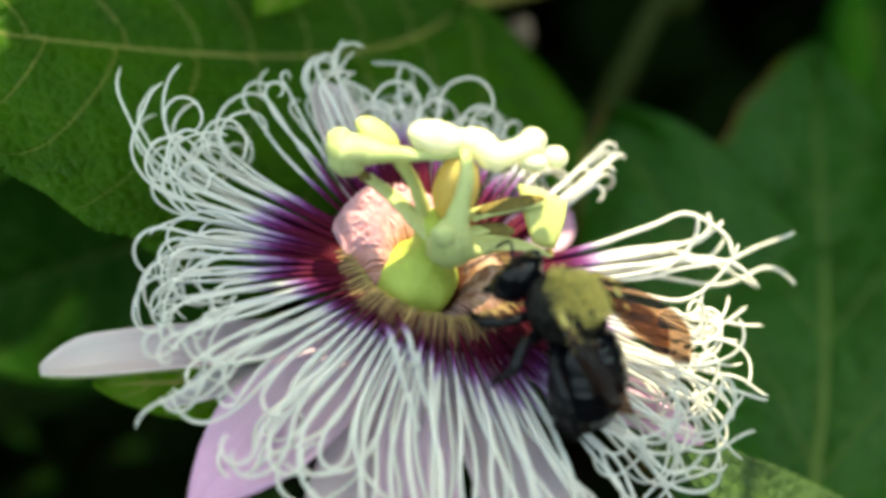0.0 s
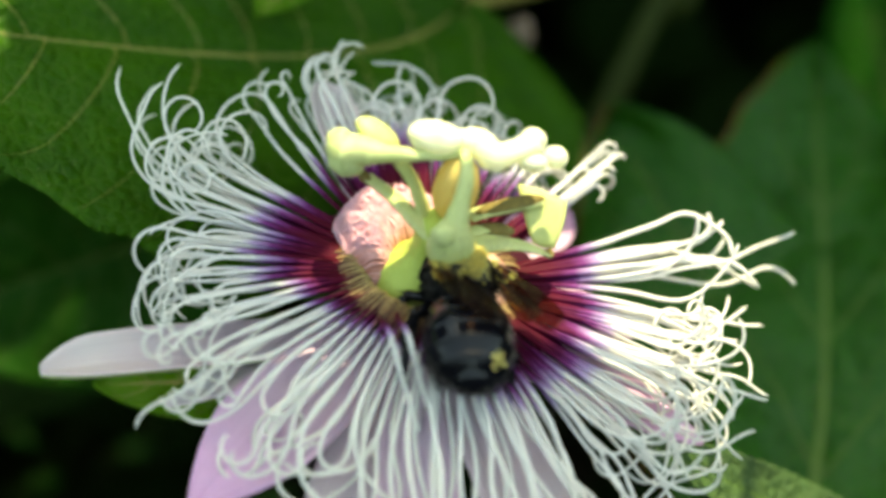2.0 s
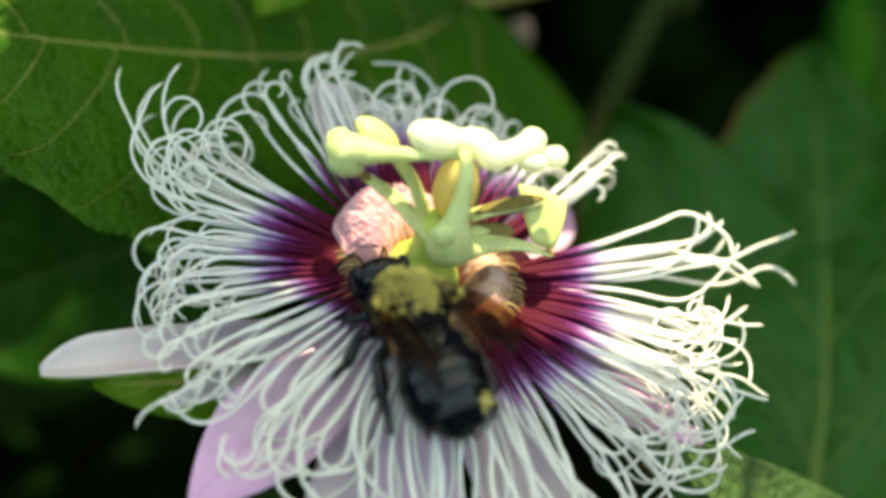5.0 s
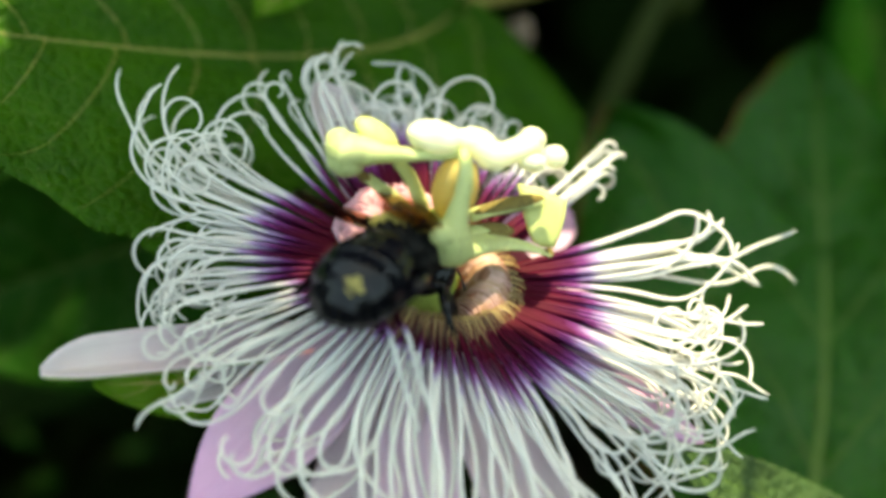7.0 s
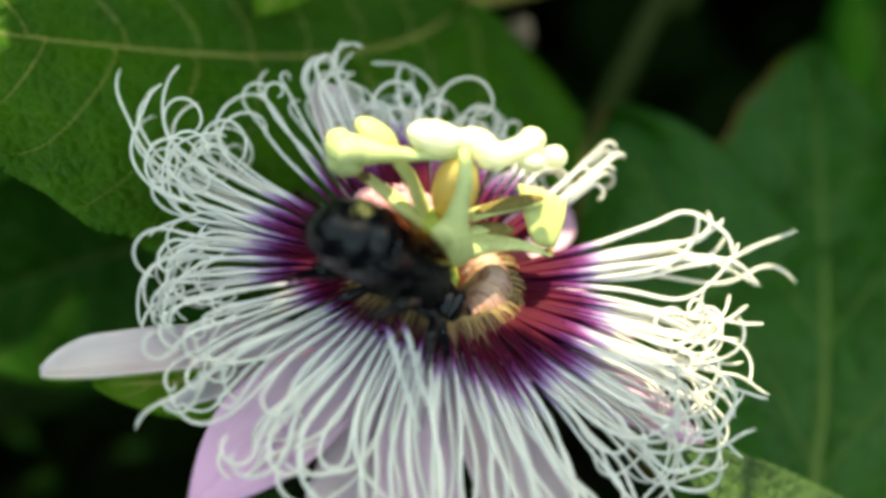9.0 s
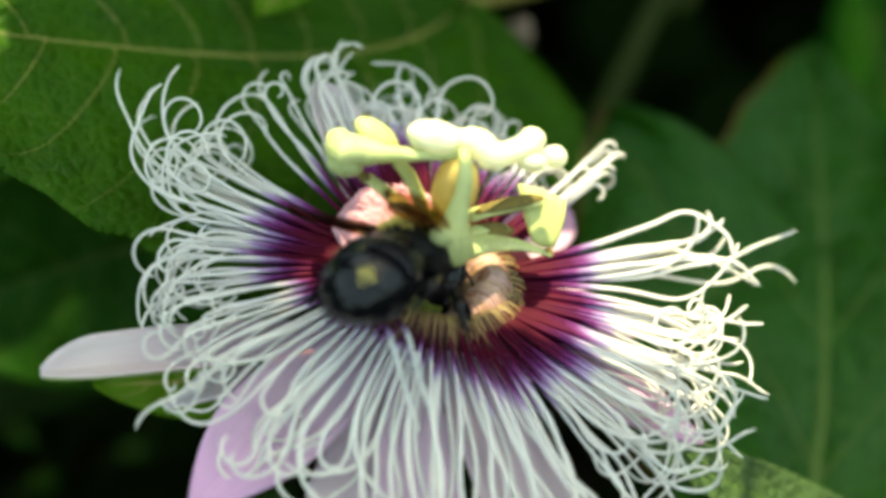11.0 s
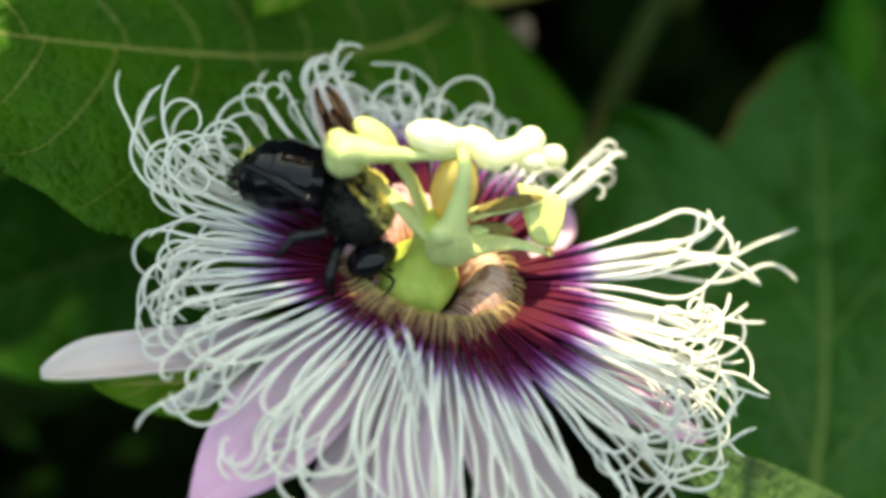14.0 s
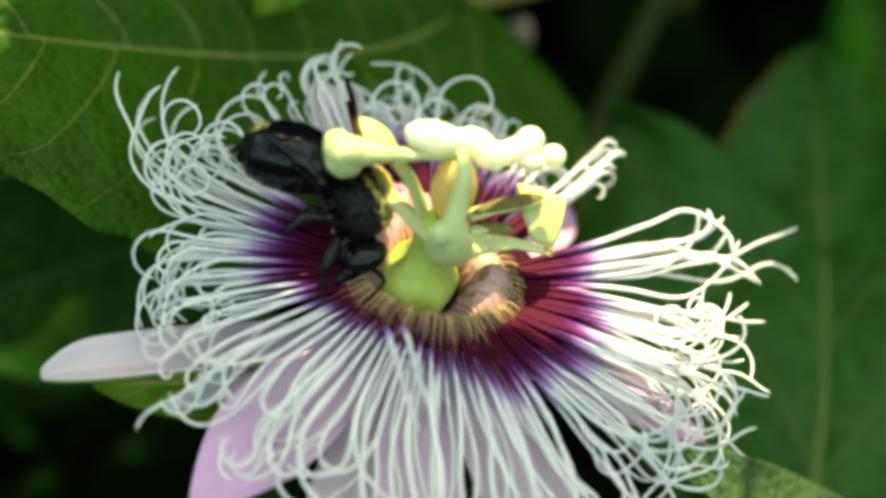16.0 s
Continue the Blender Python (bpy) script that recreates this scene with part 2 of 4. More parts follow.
def tube(bm, pts, radii, sides=7, flat=1.0, flat_end=None, side_hint=None, lay=None, span=(0.0, 1.0), cap=True):
    """A swept tube; flat squeezes it across, lay writes the distance along it."""
    pts = [Vector(p) for p in pts]
    n = len(pts)
    if not hasattr(radii, "__len__"):
        radii = [radii] * n
    prev = None
    rings = []
    for i, p in enumerate(pts):
        t = (pts[min(i + 1, n - 1)] - pts[max(i - 1, 0)]).normalized()
        if prev is None:
            h = Vector(side_hint) if side_hint else (Vector((0, 0, 1)) if abs(t.z) < 0.9 else Vector((1, 0, 0)))
            u = (h - h.dot(t) * t).normalized()
        else:
            u = (prev - prev.dot(t) * t).normalized()
        prev = u
        v = t.cross(u)
        fl = flat if flat_end is None else flat + (flat_end - flat) * i / (n - 1)
        ring = []
        for k in range(sides):
            a = 2 * math.pi * k / sides
            w = bm.verts.new(p + radii[i] * (math.cos(a) * u * fl + math.sin(a) * v))
            if lay:
                w[lay] = span[0] + (span[1] - span[0]) * i / (n - 1)
            ring.append(w)
        rings.append(ring)
    for a, b in zip(rings, rings[1:]):
        for k in range(sides):
            bm.faces.new((a[k], a[(k + 1) % sides], b[(k + 1) % sides], b[k]))
    if cap:
        bm.faces.new(list(reversed(rings[0])))
        bm.faces.new(rings[-1])
    return rings


def spline(ctrl, n):
    """Catmull-Rom points through a few control points."""
    c = [Vector(p) for p in ctrl]
    c = [2 * c[0] - c[1]] + c + [2 * c[-1] - c[-2]]
    out = []
    m = len(c) - 3
    for i in range(n):
        s = i / (n - 1) * m
        k = min(int(s), m - 1)
        t = s - k
        p0, p1, p2, p3 = c[k:k + 4]
        out.append(0.5 * ((2 * p1) + (p2 - p0) * t + (2 * p0 - 5 * p1 + 4 * p2 - p3) * t * t + (3 * p1 - p0 - 3 * p2 + p3) * t ** 3))
    return out


def ease(keys, x):
    """Smooth value between (x, value) keys."""
    if x <= keys[0][0]:
        return keys[0][1]
    for (a, va), (b, vb) in zip(keys, keys[1:]):
        if x <= b:
            t = (x - a) / (b - a)
            t = t * t * (3 - 2 * t)
            return va + (vb - va) * t
    return keys[-1][1]


def blob(bm, centre, radii, turn=None, rough=0.0, seg=20, rings=14, seed=0.0, scale=900.0):
    """A rounded body with a slightly uneven skin."""
    turn = turn or Matrix.Identity(3)
    c = Vector(centre)
    rows = []
    for i in range(rings + 1):
        th = math.pi * i / rings
        row = []
        for k in range(seg if 0 < i < rings else 1):
            ph = 2 * math.pi * k / seg
            d = Vector((math.sin(th) * math.cos(ph), math.sin(th) * math.sin(ph), math.cos(th)))
            p = Vector((d.x * radii[0], d.y * radii[1], d.z * radii[2]))
            p *= 1 + rough * noise.noise(p * scale + Vector((seed, seed, 0)))
            row.append(bm.verts.new(c + turn @ p))
        rows.append(row)
    for a, b in zip(rows, rows[1:]):
        for k in range(seg):
            k2 = (k + 1) % seg
            if len(a) == 1:
                bm.faces.new((a[0], b[k], b[k2]))
            elif len(b) == 1:
                bm.faces.new((a[k], b[0], a[k2]))
            else:
                bm.faces.new((a[k], b[k], b[k2], a[k2]))


def sheet(bm, f, nu, nv, thick, along=None, across=None, back=0):
    """A curved sheet of some thickness, f(u, v) with u 0..1 and v -1..1."""
    g = [[Vector(f(i / nu, 2 * j / nv - 1)) for j in range(nv + 1)] for i in range(nu + 1)]
    top, bot = [], []
    for i in range(nu + 1):
        ra, rb = [], []
        for j in range(nv + 1):
            du = g[min(i + 1, nu)][j] - g[max(i - 1, 0)][j]
            dv = g[i][min(j + 1, nv)] - g[i][max(j - 1, 0)]
            nrm = du.cross(dv)
            nrm = nrm.normalized() if nrm.length > 1e-12 else Vector((0, 0, 1))
            edge = min(i, nu - i, j, nv - j)
            h = thick * (0.5 if edge else 0.2)
            a, b = bm.verts.new(g[i][j] + nrm * h), bm.verts.new(g[i][j] - nrm * h)
            for w in (a, b):
                if along:
                    w[along] = i / nu
                if across:
                    w[across] = 2 * j / nv - 1
            ra.append(a), rb.append(b)
        top.append(ra), bot.append(rb)
    for i in range(nu):
        for j in range(nv):
            bm.faces.new((top[i][j], top[i + 1][j], top[i + 1][j + 1], top[i][j + 1]))
            q = bm.faces.new((bot[i][j], bot[i][j + 1], bot[i + 1][j + 1], bot[i + 1][j]))
            q.material_index = back
    for i in range(nu):
        for j in (0, nv):
            bm.faces.new((top[i][j], bot[i][j], bot[i + 1][j], top[i + 1][j]) if j == 0 else (top[i][j], top[i + 1][j], bot[i + 1][j], bot[i][j]))
    for j in range(nv):
        for i in (0, nu):
            bm.faces.new((top[i][j], top[i][j + 1], bot[i][j + 1], bot[i][j]) if i == 0 else (top[i][j], bot[i][j], bot[i][j + 1], top[i][j + 1]))


# ---- ground, hedge, vine ----
def ground():
    bm = bmesh.new()
    n, grid = 60, []
    for i in range(n + 1):
        row = []
        for j in range(n + 1):
            a, b = 2 * i / n - 1, 2 * j / n - 1
            x, y = 150 * a * abs(a) ** 2, 150 * b * abs(b) ** 2
            row.append(bm.verts.new((x, y, 0.04 * noise.noise((x * 1.5, y * 1.5, 0)))))
        grid.append(row)
    for i in range(n):
        for j in range(n):
            bm.faces.new((grid[i][j], grid[i + 1][j], grid[i + 1][j + 1], grid[i][j + 1]))
    tagged(part("ground", bm, SOIL), "dark bare soil under the hedge", "ground", "", "structure")


ground()


def simple_leaf(bm, base, way, up, length, width):
    """A cupped, pointed leaf of a few faces."""
    way = Vector(way).normalized()
    side = way.cross(Vector(up)).normalized()
    nrm = side.cross(way)
    rows = []
    for s, w in ((0.0, 0.05), (0.18, 0.75), (0.42, 1.0), (0.7, 0.66), (1.0, 0.03)):
        c = Vector(base) + way * length * s - nrm * length * 0.16 * s * s
        rows.append([bm.verts.new(c + side * width * w * k + nrm * width * 0.28 * abs(k)) for k in (-1, 0, 1)])
    for a, b in zip(rows, rows[1:]):
        for k in (0, 1):
            bm.faces.new((a[k], a[k + 1], b[k + 1], b[k]))


def hedge():
    rng = random.Random(11)
    bm = bmesh.new()
    for i in range(2600):
        x, z = rng.uniform(-1.3, 1.3), rng.uniform(0.05, 1.75)
        y = 0.30 + 0.55 * rng.random() + 0.10 * abs(z - 1.0)
        z = min(z, 0.9 + 1.2 * y - 0.1 * rng.random())
        if abs(x) < 0.2 and 0.8 < z < 1.1:
            y += 0.08
        simple_leaf(bm, (x, y, z), (rng.uniform(-1, 1), rng.uniform(-0.9, 0.1), rng.uniform(-1, 0.3)),
                    (rng.uniform(-0.5, 0.5), -0.6, 1), rng.uniform(0.06, 0.10), rng.uniform(0.022, 0.036))
    # vine foliage added overhead, out of view, to darken what lies behind
    for i in range(1100):
        x, z = rng.uniform(-0.9, 0.9), rng.uniform(1.28, 1.7)
        y = 0.25 + 0.36 * (z - 1.0) + rng.random() * 0.6
        simple_leaf(bm, (x, y, z), (rng.uniform(-1, 1), rng.uniform(-1, 0.2), rng.uniform(-0.7, 0.2)),
                    (rng.uniform(-0.4, 0.4), -0.4, 1), rng.uniform(0.09, 0.14), rng.uniform(0.035, 0.05))
    # unseen bushes added beside and behind the viewer, darkening reflections; open sky above
    for i in range(3000):
        a = rng.uniform(radians(150), radians(390))
        d = rng.uniform(0.55, 1.15)
        z = rng.uniform(0.05, 1.03 + 0.22 * d)
        simple_leaf(bm, (d * math.cos(a), d * math.sin(a) - 0.05, z), (rng.uniform(-1, 1), rng.uniform(-1, 1), rng.uniform(-1, 0.3)),
                    (-math.cos(a), -math.sin(a), 0.8), rng.uniform(0.10, 0.16), rng.uniform(0.035, 0.055))
    # leaves that clothe the hedge's top, its added overhang and its ends
    for i in range(6500):
        x, y = rng.uniform(-3.1, 3.1), rng.uniform(0.29, 1.66)
        z = 1.25 + 0.60 * math.sin(1.6 * (y - 0.26) / 1.34) + rng.uniform(-0.06, 0.04)
        if y > 0.9:
            z = max(z, 1.9 + rng.uniform(-0.03, 0.05))
        simple_leaf(bm, (x, y, z), (rng.uniform(-1, 1), rng.uniform(-1, 0.4), rng.uniform(-0.5, 0.4)), (rng.uniform(-0.4, 0.4), -0.3, 1), rng.uniform(0.11, 0.18), rng.uniform(0.04, 0.065))
    for i in range(2600):
        x, z = rng.choice((-1, 1)) * rng.uniform(1.2, 3.1), rng.uniform(0.05, 1.85)
        simple_leaf(bm, (x, rng.uniform(0.78, 0.94) if abs(x) < 3 else rng.uniform(0.8, 1.65), z), (rng.uniform(-1, 1), rng.uniform(-1, 0), rng.uniform(-1, 0.3)), (rng.uniform(-0.4, 0.4), -0.8, 0.8), rng.uniform(0.11, 0.18), rng.uniform(0.04, 0.065))
    tagged(part("hedge_foliage", bm, HEDGE_SHADED), "dense vine foliage with deep shade put into its green", "foliage", "", "stuff")
    bm = bmesh.new()
    n, m, grid = 26, 20, []
    for i in range(n + 1):
        row = []
        for j in range(m + 1):
            x, z = -3 + 6 * i / n, 1.9 * j / m
            row.append((x, 0.95 + 0.12 * noise.noise((x * 2, z * 2, 3)), z))
        grid.append(row)
    va = [[bm.verts.new(p) for p in r] for r in grid]
    vb = [[bm.verts.new((p[0], 1.6, p[2])) for p in r] for r in grid]
    for i in range(n):
        for j in range(m):
            bm.faces.new((va[i][j], va[i + 1][j], va[i + 1][j + 1], va[i][j + 1]))
            bm.faces.new((vb[i][j], vb[i][j + 1], vb[i + 1][j + 1], vb[i + 1][j]))
        bm.faces.new((va[i][m], va[i + 1][m], vb[i + 1][m], vb[i][m]))
    for j in range(m):
        bm.faces.new((va[0][j], va[0][j + 1], vb[0][j + 1], vb[0][j]))
        bm.faces.new((va[n][j], vb[n][j], vb[n][j + 1], va[n][j + 1]))
    # an unseen overhang, added to block light and keep the background dark
    top = [[bm.verts.new((-3 + 6 * i / n, 0.26 + 1.34 * j / 8, 1.22 + 0.60 * math.sin(1.6 * j / 8) + 0.05 * noise.noise((i * 0.7, j * 0.9, 5)))) for j in range(9)] for i in range(n + 1)]
    low = [[bm.verts.new(v.co - Vector((0, 0, 0.07))) for v in r] for r in top]
    for i in range(n):
        for j in range(8):
            bm.faces.new((top[i][j], top[i + 1][j], top[i + 1][j + 1], top[i][j + 1]))
            bm.faces.new((low[i][j], low[i][j + 1], low[i + 1][j + 1], low[i + 1][j]))
        bm.faces.new((top[i][0], low[i][0], low[i + 1][0], top[i + 1][0]))
    tagged(part("hedge", bm, CORE), "hedge core in near-black shade colour, with an added unseen roof", "hedge", "", "structure")


hedge()


def stem(name, ctrl, r0, r1, label, n=40, mat=STEM):
    bm = bmesh.new()
    pts = spline(ctrl, n)
    rad = [(r0 + (r1 - r0) * i / (n - 1)) * (1 + 0.10 * noise.noise(p * 120)) for i, p in enumerate(pts)]
    tube(bm, pts, rad, 10)
    ob = thing(name, Matrix.Identity(4), label, "vine")
    part("stem", bm, mat, ob)
    for i in range(5, n - 4, 17):
        bm = bmesh.new()
        p, d = pts[i], (pts[i + 1] - pts[i - 1]).normalized()
        tube(bm, [p + d * rad[i] * k for k in (-1.4, -0.6, 0.0, 0.6, 1.4)], [rad[i] * k for k in (0.97, 1.06, 1.12, 1.06, 0.97)], 12)
        part("node", bm, mat, ob)
    return ob


stem("climbing_vine", [(-0.02, 0.30, -0.02), (-0.01, 0.20, 0.6), (0.0103, 0.0716, 0.9076), (0.0310, 0.0955, 0.9491), (0.0438, 0.1130, 0.9686), (0.0613, 0.1313, 0.9889), (0.15, 0.20, 1.25), (0.20, 0.27, 1.7)],
     0.0030, 0.0021, "greenish brown vine stem climbing through the hedge", 60)


# ---- leaves ----
def vine_leaf(base, tip, facing, half, sag=0.0, back=0.16, cup=0.12, teeth=26, wave=0.03, mat=LEAF, vein_mat=VEIN,
              label="", joint=None, seed=0, veins=7, vein_r=0.35, petiole=0.9, bow=0.0, steep=1.0, margin=None, ragged=0.05, lobe=1.4):
    """A serrated heart-shaped leaf: blade, midrib, side veins and stalk."""
    rng = random.Random(seed)
    base, tip = Vector(base), Vector(tip)
    way = (tip - base).normalized()
    length = (tip - base).length
    nrm = Vector(facing)
    nrm = (nrm - nrm.dot(way) * way).normalized()
    side = nrm.cross(way)
    m = Matrix((way, side, nrm)).transposed().to_4x4()
    m.translation = base
    ob = thing("vine_leaf", m, label, "leaf", "leaves of the vine")

    def spine(s):
        return Vector((length * s, sag * length * math.sin(math.pi * min(max(s, 0.0), 1.0) ** 0.6), -bow * length * s * s))

    def prof(s):
        return half * (max(0.0, math.sin(math.pi * min(1, (s * 0.93 + 0.07)) ** 0.72)) ** 0.75)

    def lift(s, v):
        w = abs(v)
        return half * (cup * w ** 1.6 + wave * math.sin(9 * s + 2 * v + seed) * w + 0.5 * wave * noise.noise((s * 6, v * 4, seed)) * w ** 0.5
                       - 0.035 * math.exp(-(v / 0.05) ** 2))

    def f(u, v, off=0.0):
        w = abs(v)
        edge = 1 + 0.06 * (abs(((u * teeth) % 1) - 0.5) * 2 - 0.5) * w ** 8 + ragged * noise.noise((u * 5, 7 * (v > 0), seed)) * w ** 4
        p = spine(u)
        x = p.x - back * length * (1 - u) ** 2 * w ** lobe + 0.10 * length * w * u * (1 - u)
        return Vector((x, p.y + v * prof(u) * edge, p.z + lift(u, v) + off))

    bm = bmesh.new()
    sheet(bm, f, 104, 28, 0.00035)
    part("blade", bm, mat, ob)
    bm = bmesh.new()
    pts = [f(i / 40, 0, 0.0002) for i in range(41)]
    tube(bm, pts, [vein_r * MM * (2.3 - 1.7 * i / 40) for i in range(41)], 8)
    part("midrib", bm, vein_mat, ob)
    for sgn in (-1, 1):
        for k in range(veins):
            s0 = 0.02 + 0.80 * (k + rng.uniform(-0.15, 0.15)) / veins
            s0 = max(0.01, s0)
            bm = bmesh.new()
            pts = []
            for i in range(19):
                v = 0.94 * i / 18
                u = s0 + steep * (0.16 + 0.10 * (1 - s0)) * v ** 1.2 + 0.03 * v * v
                u = min(u + 0.010 * math.sin(5 * v + k), 0.99)
                pts.append(f(u, sgn * v, 0.00022))
            tube(bm, pts, [vein_r * MM * (0.60 - 0.48 * i / 18) for i in range(19)], 6)
            part("side_vein", bm, vein_mat, ob)
    if margin:
        bm = bmesh.new()
        tube(bm, [f(i / 104, 1, 0.0) for i in range(105)], [0.20 * MM] * 105, 5)
        part("leaf_margin", bm, margin, ob, "reddish brown leaf margin")
    if joint:
        bm = bmesh.new()
        j = m.inverted() @ Vector(joint)
        a = f(0, 0, 0)
        pts = spline([a, a + Vector((-0.006, 0, -0.001)), (a + j) / 2 + Vector((0, 0, -0.004)), j], 24)
        tube(bm, pts, [petiole * MM] * 24, 9)
        part("leaf_stalk", bm, vein_mat, ob)
    return ob


# the broad leaf behind the flower's crown
vine_leaf((0.0040, 0.0653, 0.9978), (-0.0664, 0.0204, 1.0226), (0.100, -0.529, 0.907), 0.0390, sag=0.10, back=0.155, lobe=0.6, cup=0.05, teeth=11, mat=LEAF, seed=3, veins=8, vein_r=0.115,
          label="broad mid-green vine leaf with raised yellowish veins", joint=(0.0498, 0.1203, 0.9767))
# the big glossy three-lobed leaf beside the flower: two of its lobes
vine_leaf((0.0517, 0.0076, 0.9516), (0.065, 0.0838, 0.9764), (-0.150, -0.576, 0.855), 0.0215, sag=-0.03, back=0.05, cup=0.10, wave=0.16, ragged=0.16, steep=1.9, mat=LEAF_DARK, vein_mat=VEIN_DARK, seed=5, veins=3, teeth=9,
          label="large glossy deep green vine leaf standing upright", joint=(0.0198, 0.0677, 0.9183), vein_r=0.36, margin=MARGIN)
vine_leaf((0.0509, 0.01, 0.9483), (0.0283, 0.067, 0.9743), (0.050, -0.542, 0.892), 0.0215, sag=-0.05, back=0.05, cup=0.10, wave=0.14, ragged=0.12, mat=LEAF_DARK, vein_mat=VEIN_DARK, seed=8, veins=4, vein_r=0.30, teeth=9,
          label="deep green vine leaf with a reddish brown edge", joint=(0.0187, 0.0663, 0.9167), margin=MARGIN)
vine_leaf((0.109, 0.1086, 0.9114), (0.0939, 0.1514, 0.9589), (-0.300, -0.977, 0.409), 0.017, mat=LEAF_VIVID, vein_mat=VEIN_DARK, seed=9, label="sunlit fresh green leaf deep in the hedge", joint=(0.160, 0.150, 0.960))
vine_leaf((0.0557, -0.0077, 0.9616), (0.0214, -0.0104, 0.9884), (0.050, -0.334, 0.974), 0.0046, cup=0.12, vein_r=0.10, vein_mat=VEIN_DARK, mat=LEAF_DUSTY, seed=12, label="dusty green leaf lying beneath the flower",
          joint=(0.0602, 0.0364, 0.8835))
vine_leaf((-0.0196, 0.0042, 0.9808), (-0.0388, 0.0004, 0.9840), (-0.100, -0.475, 0.966), 0.0050, back=0.05, mat=LEAF_BRIGHT, seed=15, label="small fresh green bract under the petals", joint=(0.0000, 0.0084, 0.9794), veins=5, vein_r=0.15)
# two leaves whose shade is put into their colour
vine_leaf((-0.0385, 0.0533, 0.962), (-0.0772, 0.033, 0.9619), (0.250, -1.044, 0.335), 0.022, mat=LEAF_SHADE, vein_mat=VEIN_DARK, vein_r=0.2, seed=17, label="vine leaf with shade put into its green", joint=(0.0143, 0.0765, 0.9281))
vine_leaf((-0.0649, 0.0715, 0.9299), (-0.0988, 0.0547, 0.9263), (0.300, -1.011, 0.372), 0.020, mat=HEDGE_SHADED, vein_mat=VEIN_DARK, vein_r=0.2, seed=18, label="vine leaf with deep shade put into its green", joint=(0.0210, 0.0626, 0.9111))
vine_leaf((-0.0161, 0.0495, 1.0101), (-0.0217, 0.0394, 1.0094), (0.000, -0.260, 0.907), 0.0038, mat=LEAF_BRIGHT, seed=21, label="small bright green leaf tip", joint=(0.0498, 0.1210, 0.9775), veins=4, vein_r=0.12)
# small far leaves in the same shade-darkened green
for base, tip, hw, sd in (((-0.1047, 0.0994, 0.8563), (-0.0950, 0.0957, 0.8522), 0.0026, 41), ((-0.0958, 0.0839, 0.8541), (-0.0894, 0.0924, 0.8486), 0.0030, 42), ((-0.0762, 0.0957, 0.8522), (-0.0678, 0.0975, 0.8543), 0.0024, 43), ((-0.0398, 0.0756, 0.8598), (-0.0300, 0.0769, 0.8613), 0.003, 44)):
    vine_leaf(base, tuple(Vector(base).lerp(tip, 0.62)), (0.4, -0.3, 0.8), hw * 0.66, vein_mat=STEM, mat=LEAF_SHADE, seed=sd, label="small leaf, its green darkened for shade, catching light", veins=4, vein_r=0.15, joint=tuple(Vector(base) + Vector((0.004, 0.03, -0.012))), petiole=0.25)
bud = thing("withered_bud", Matrix.Translation((0.0145, 0.0786, 0.9827)), "small withered pinkish brown bud beside a leaf", "bud")
bm = bmesh.new()
blob(bm, (0, 0, 0), (0.0022, 0.0018, 0.0028), rough=0.25, scale=600)
part("bud_tip", bm, STEM_DRY, bud)
bm = bmesh.new()
tube(bm, spline([(0, 0, -0.002), (-0.002, 0.006, -0.001), Vector((0.010, 0.080, 0.985)) - Vector((0.0145, 0.0786, 0.9827))], 12), [0.0005] * 12, 7)
part("bud_stalk", bm, STEM, bud)
# leaves added above, out of view, to shade parts of flower and leaves
vine_leaf((0.014, 0.141, 1.130), (-0.020, 0.018, 1.130), TO_SUN, 0.031, mat=LEAF, seed=31, label="unseen vine leaf added overhead to cast shade", joint=(0.0613, 0.1313, 0.9889))
vine_leaf((0.050, 0.0225, 1.130), (-0.034, 0.0245, 1.130), TO_SUN, 0.0155, mat=LEAF, seed=32, label="unseen vine leaf added overhead to cast shade", joint=(0.0613, 0.1313, 0.9889))
vine_leaf((0.034, 0.0760, 1.131), (0.006, 0.0610, 1.131), TO_SUN, 0.0085, mat=LEAF, seed=36, label="unseen vine leaf added overhead to cast shade", joint=(0.0613, 0.1313, 0.9889))
vine_leaf((0.195, 0.136, 1.170), (0.004, 0.110, 1.170), TO_SUN, 0.050, mat=LEAF, seed=33, label="unseen vine leaf added overhead to cast shade", joint=(0.0613, 0.1309, 0.9885))

vine_leaf((0.078, 0.108, 1.170), (-0.004, 0.090, 1.172), TO_SUN, 0.0165, mat=LEAF, seed=34, label="unseen vine leaf added overhead to cast shade", joint=(0.0613, 0.1309, 0.9885))


# ---- passion flower ----
flower = thing("passion_flower", pose(0, 0, 1, 0, 12, 0), "open passion flower with purple and white thread crown", "flower")


def polar(r, az, z):
    a = radians(az)
    return Vector((r * math.cos(a), r * math.sin(a), z)) * MM


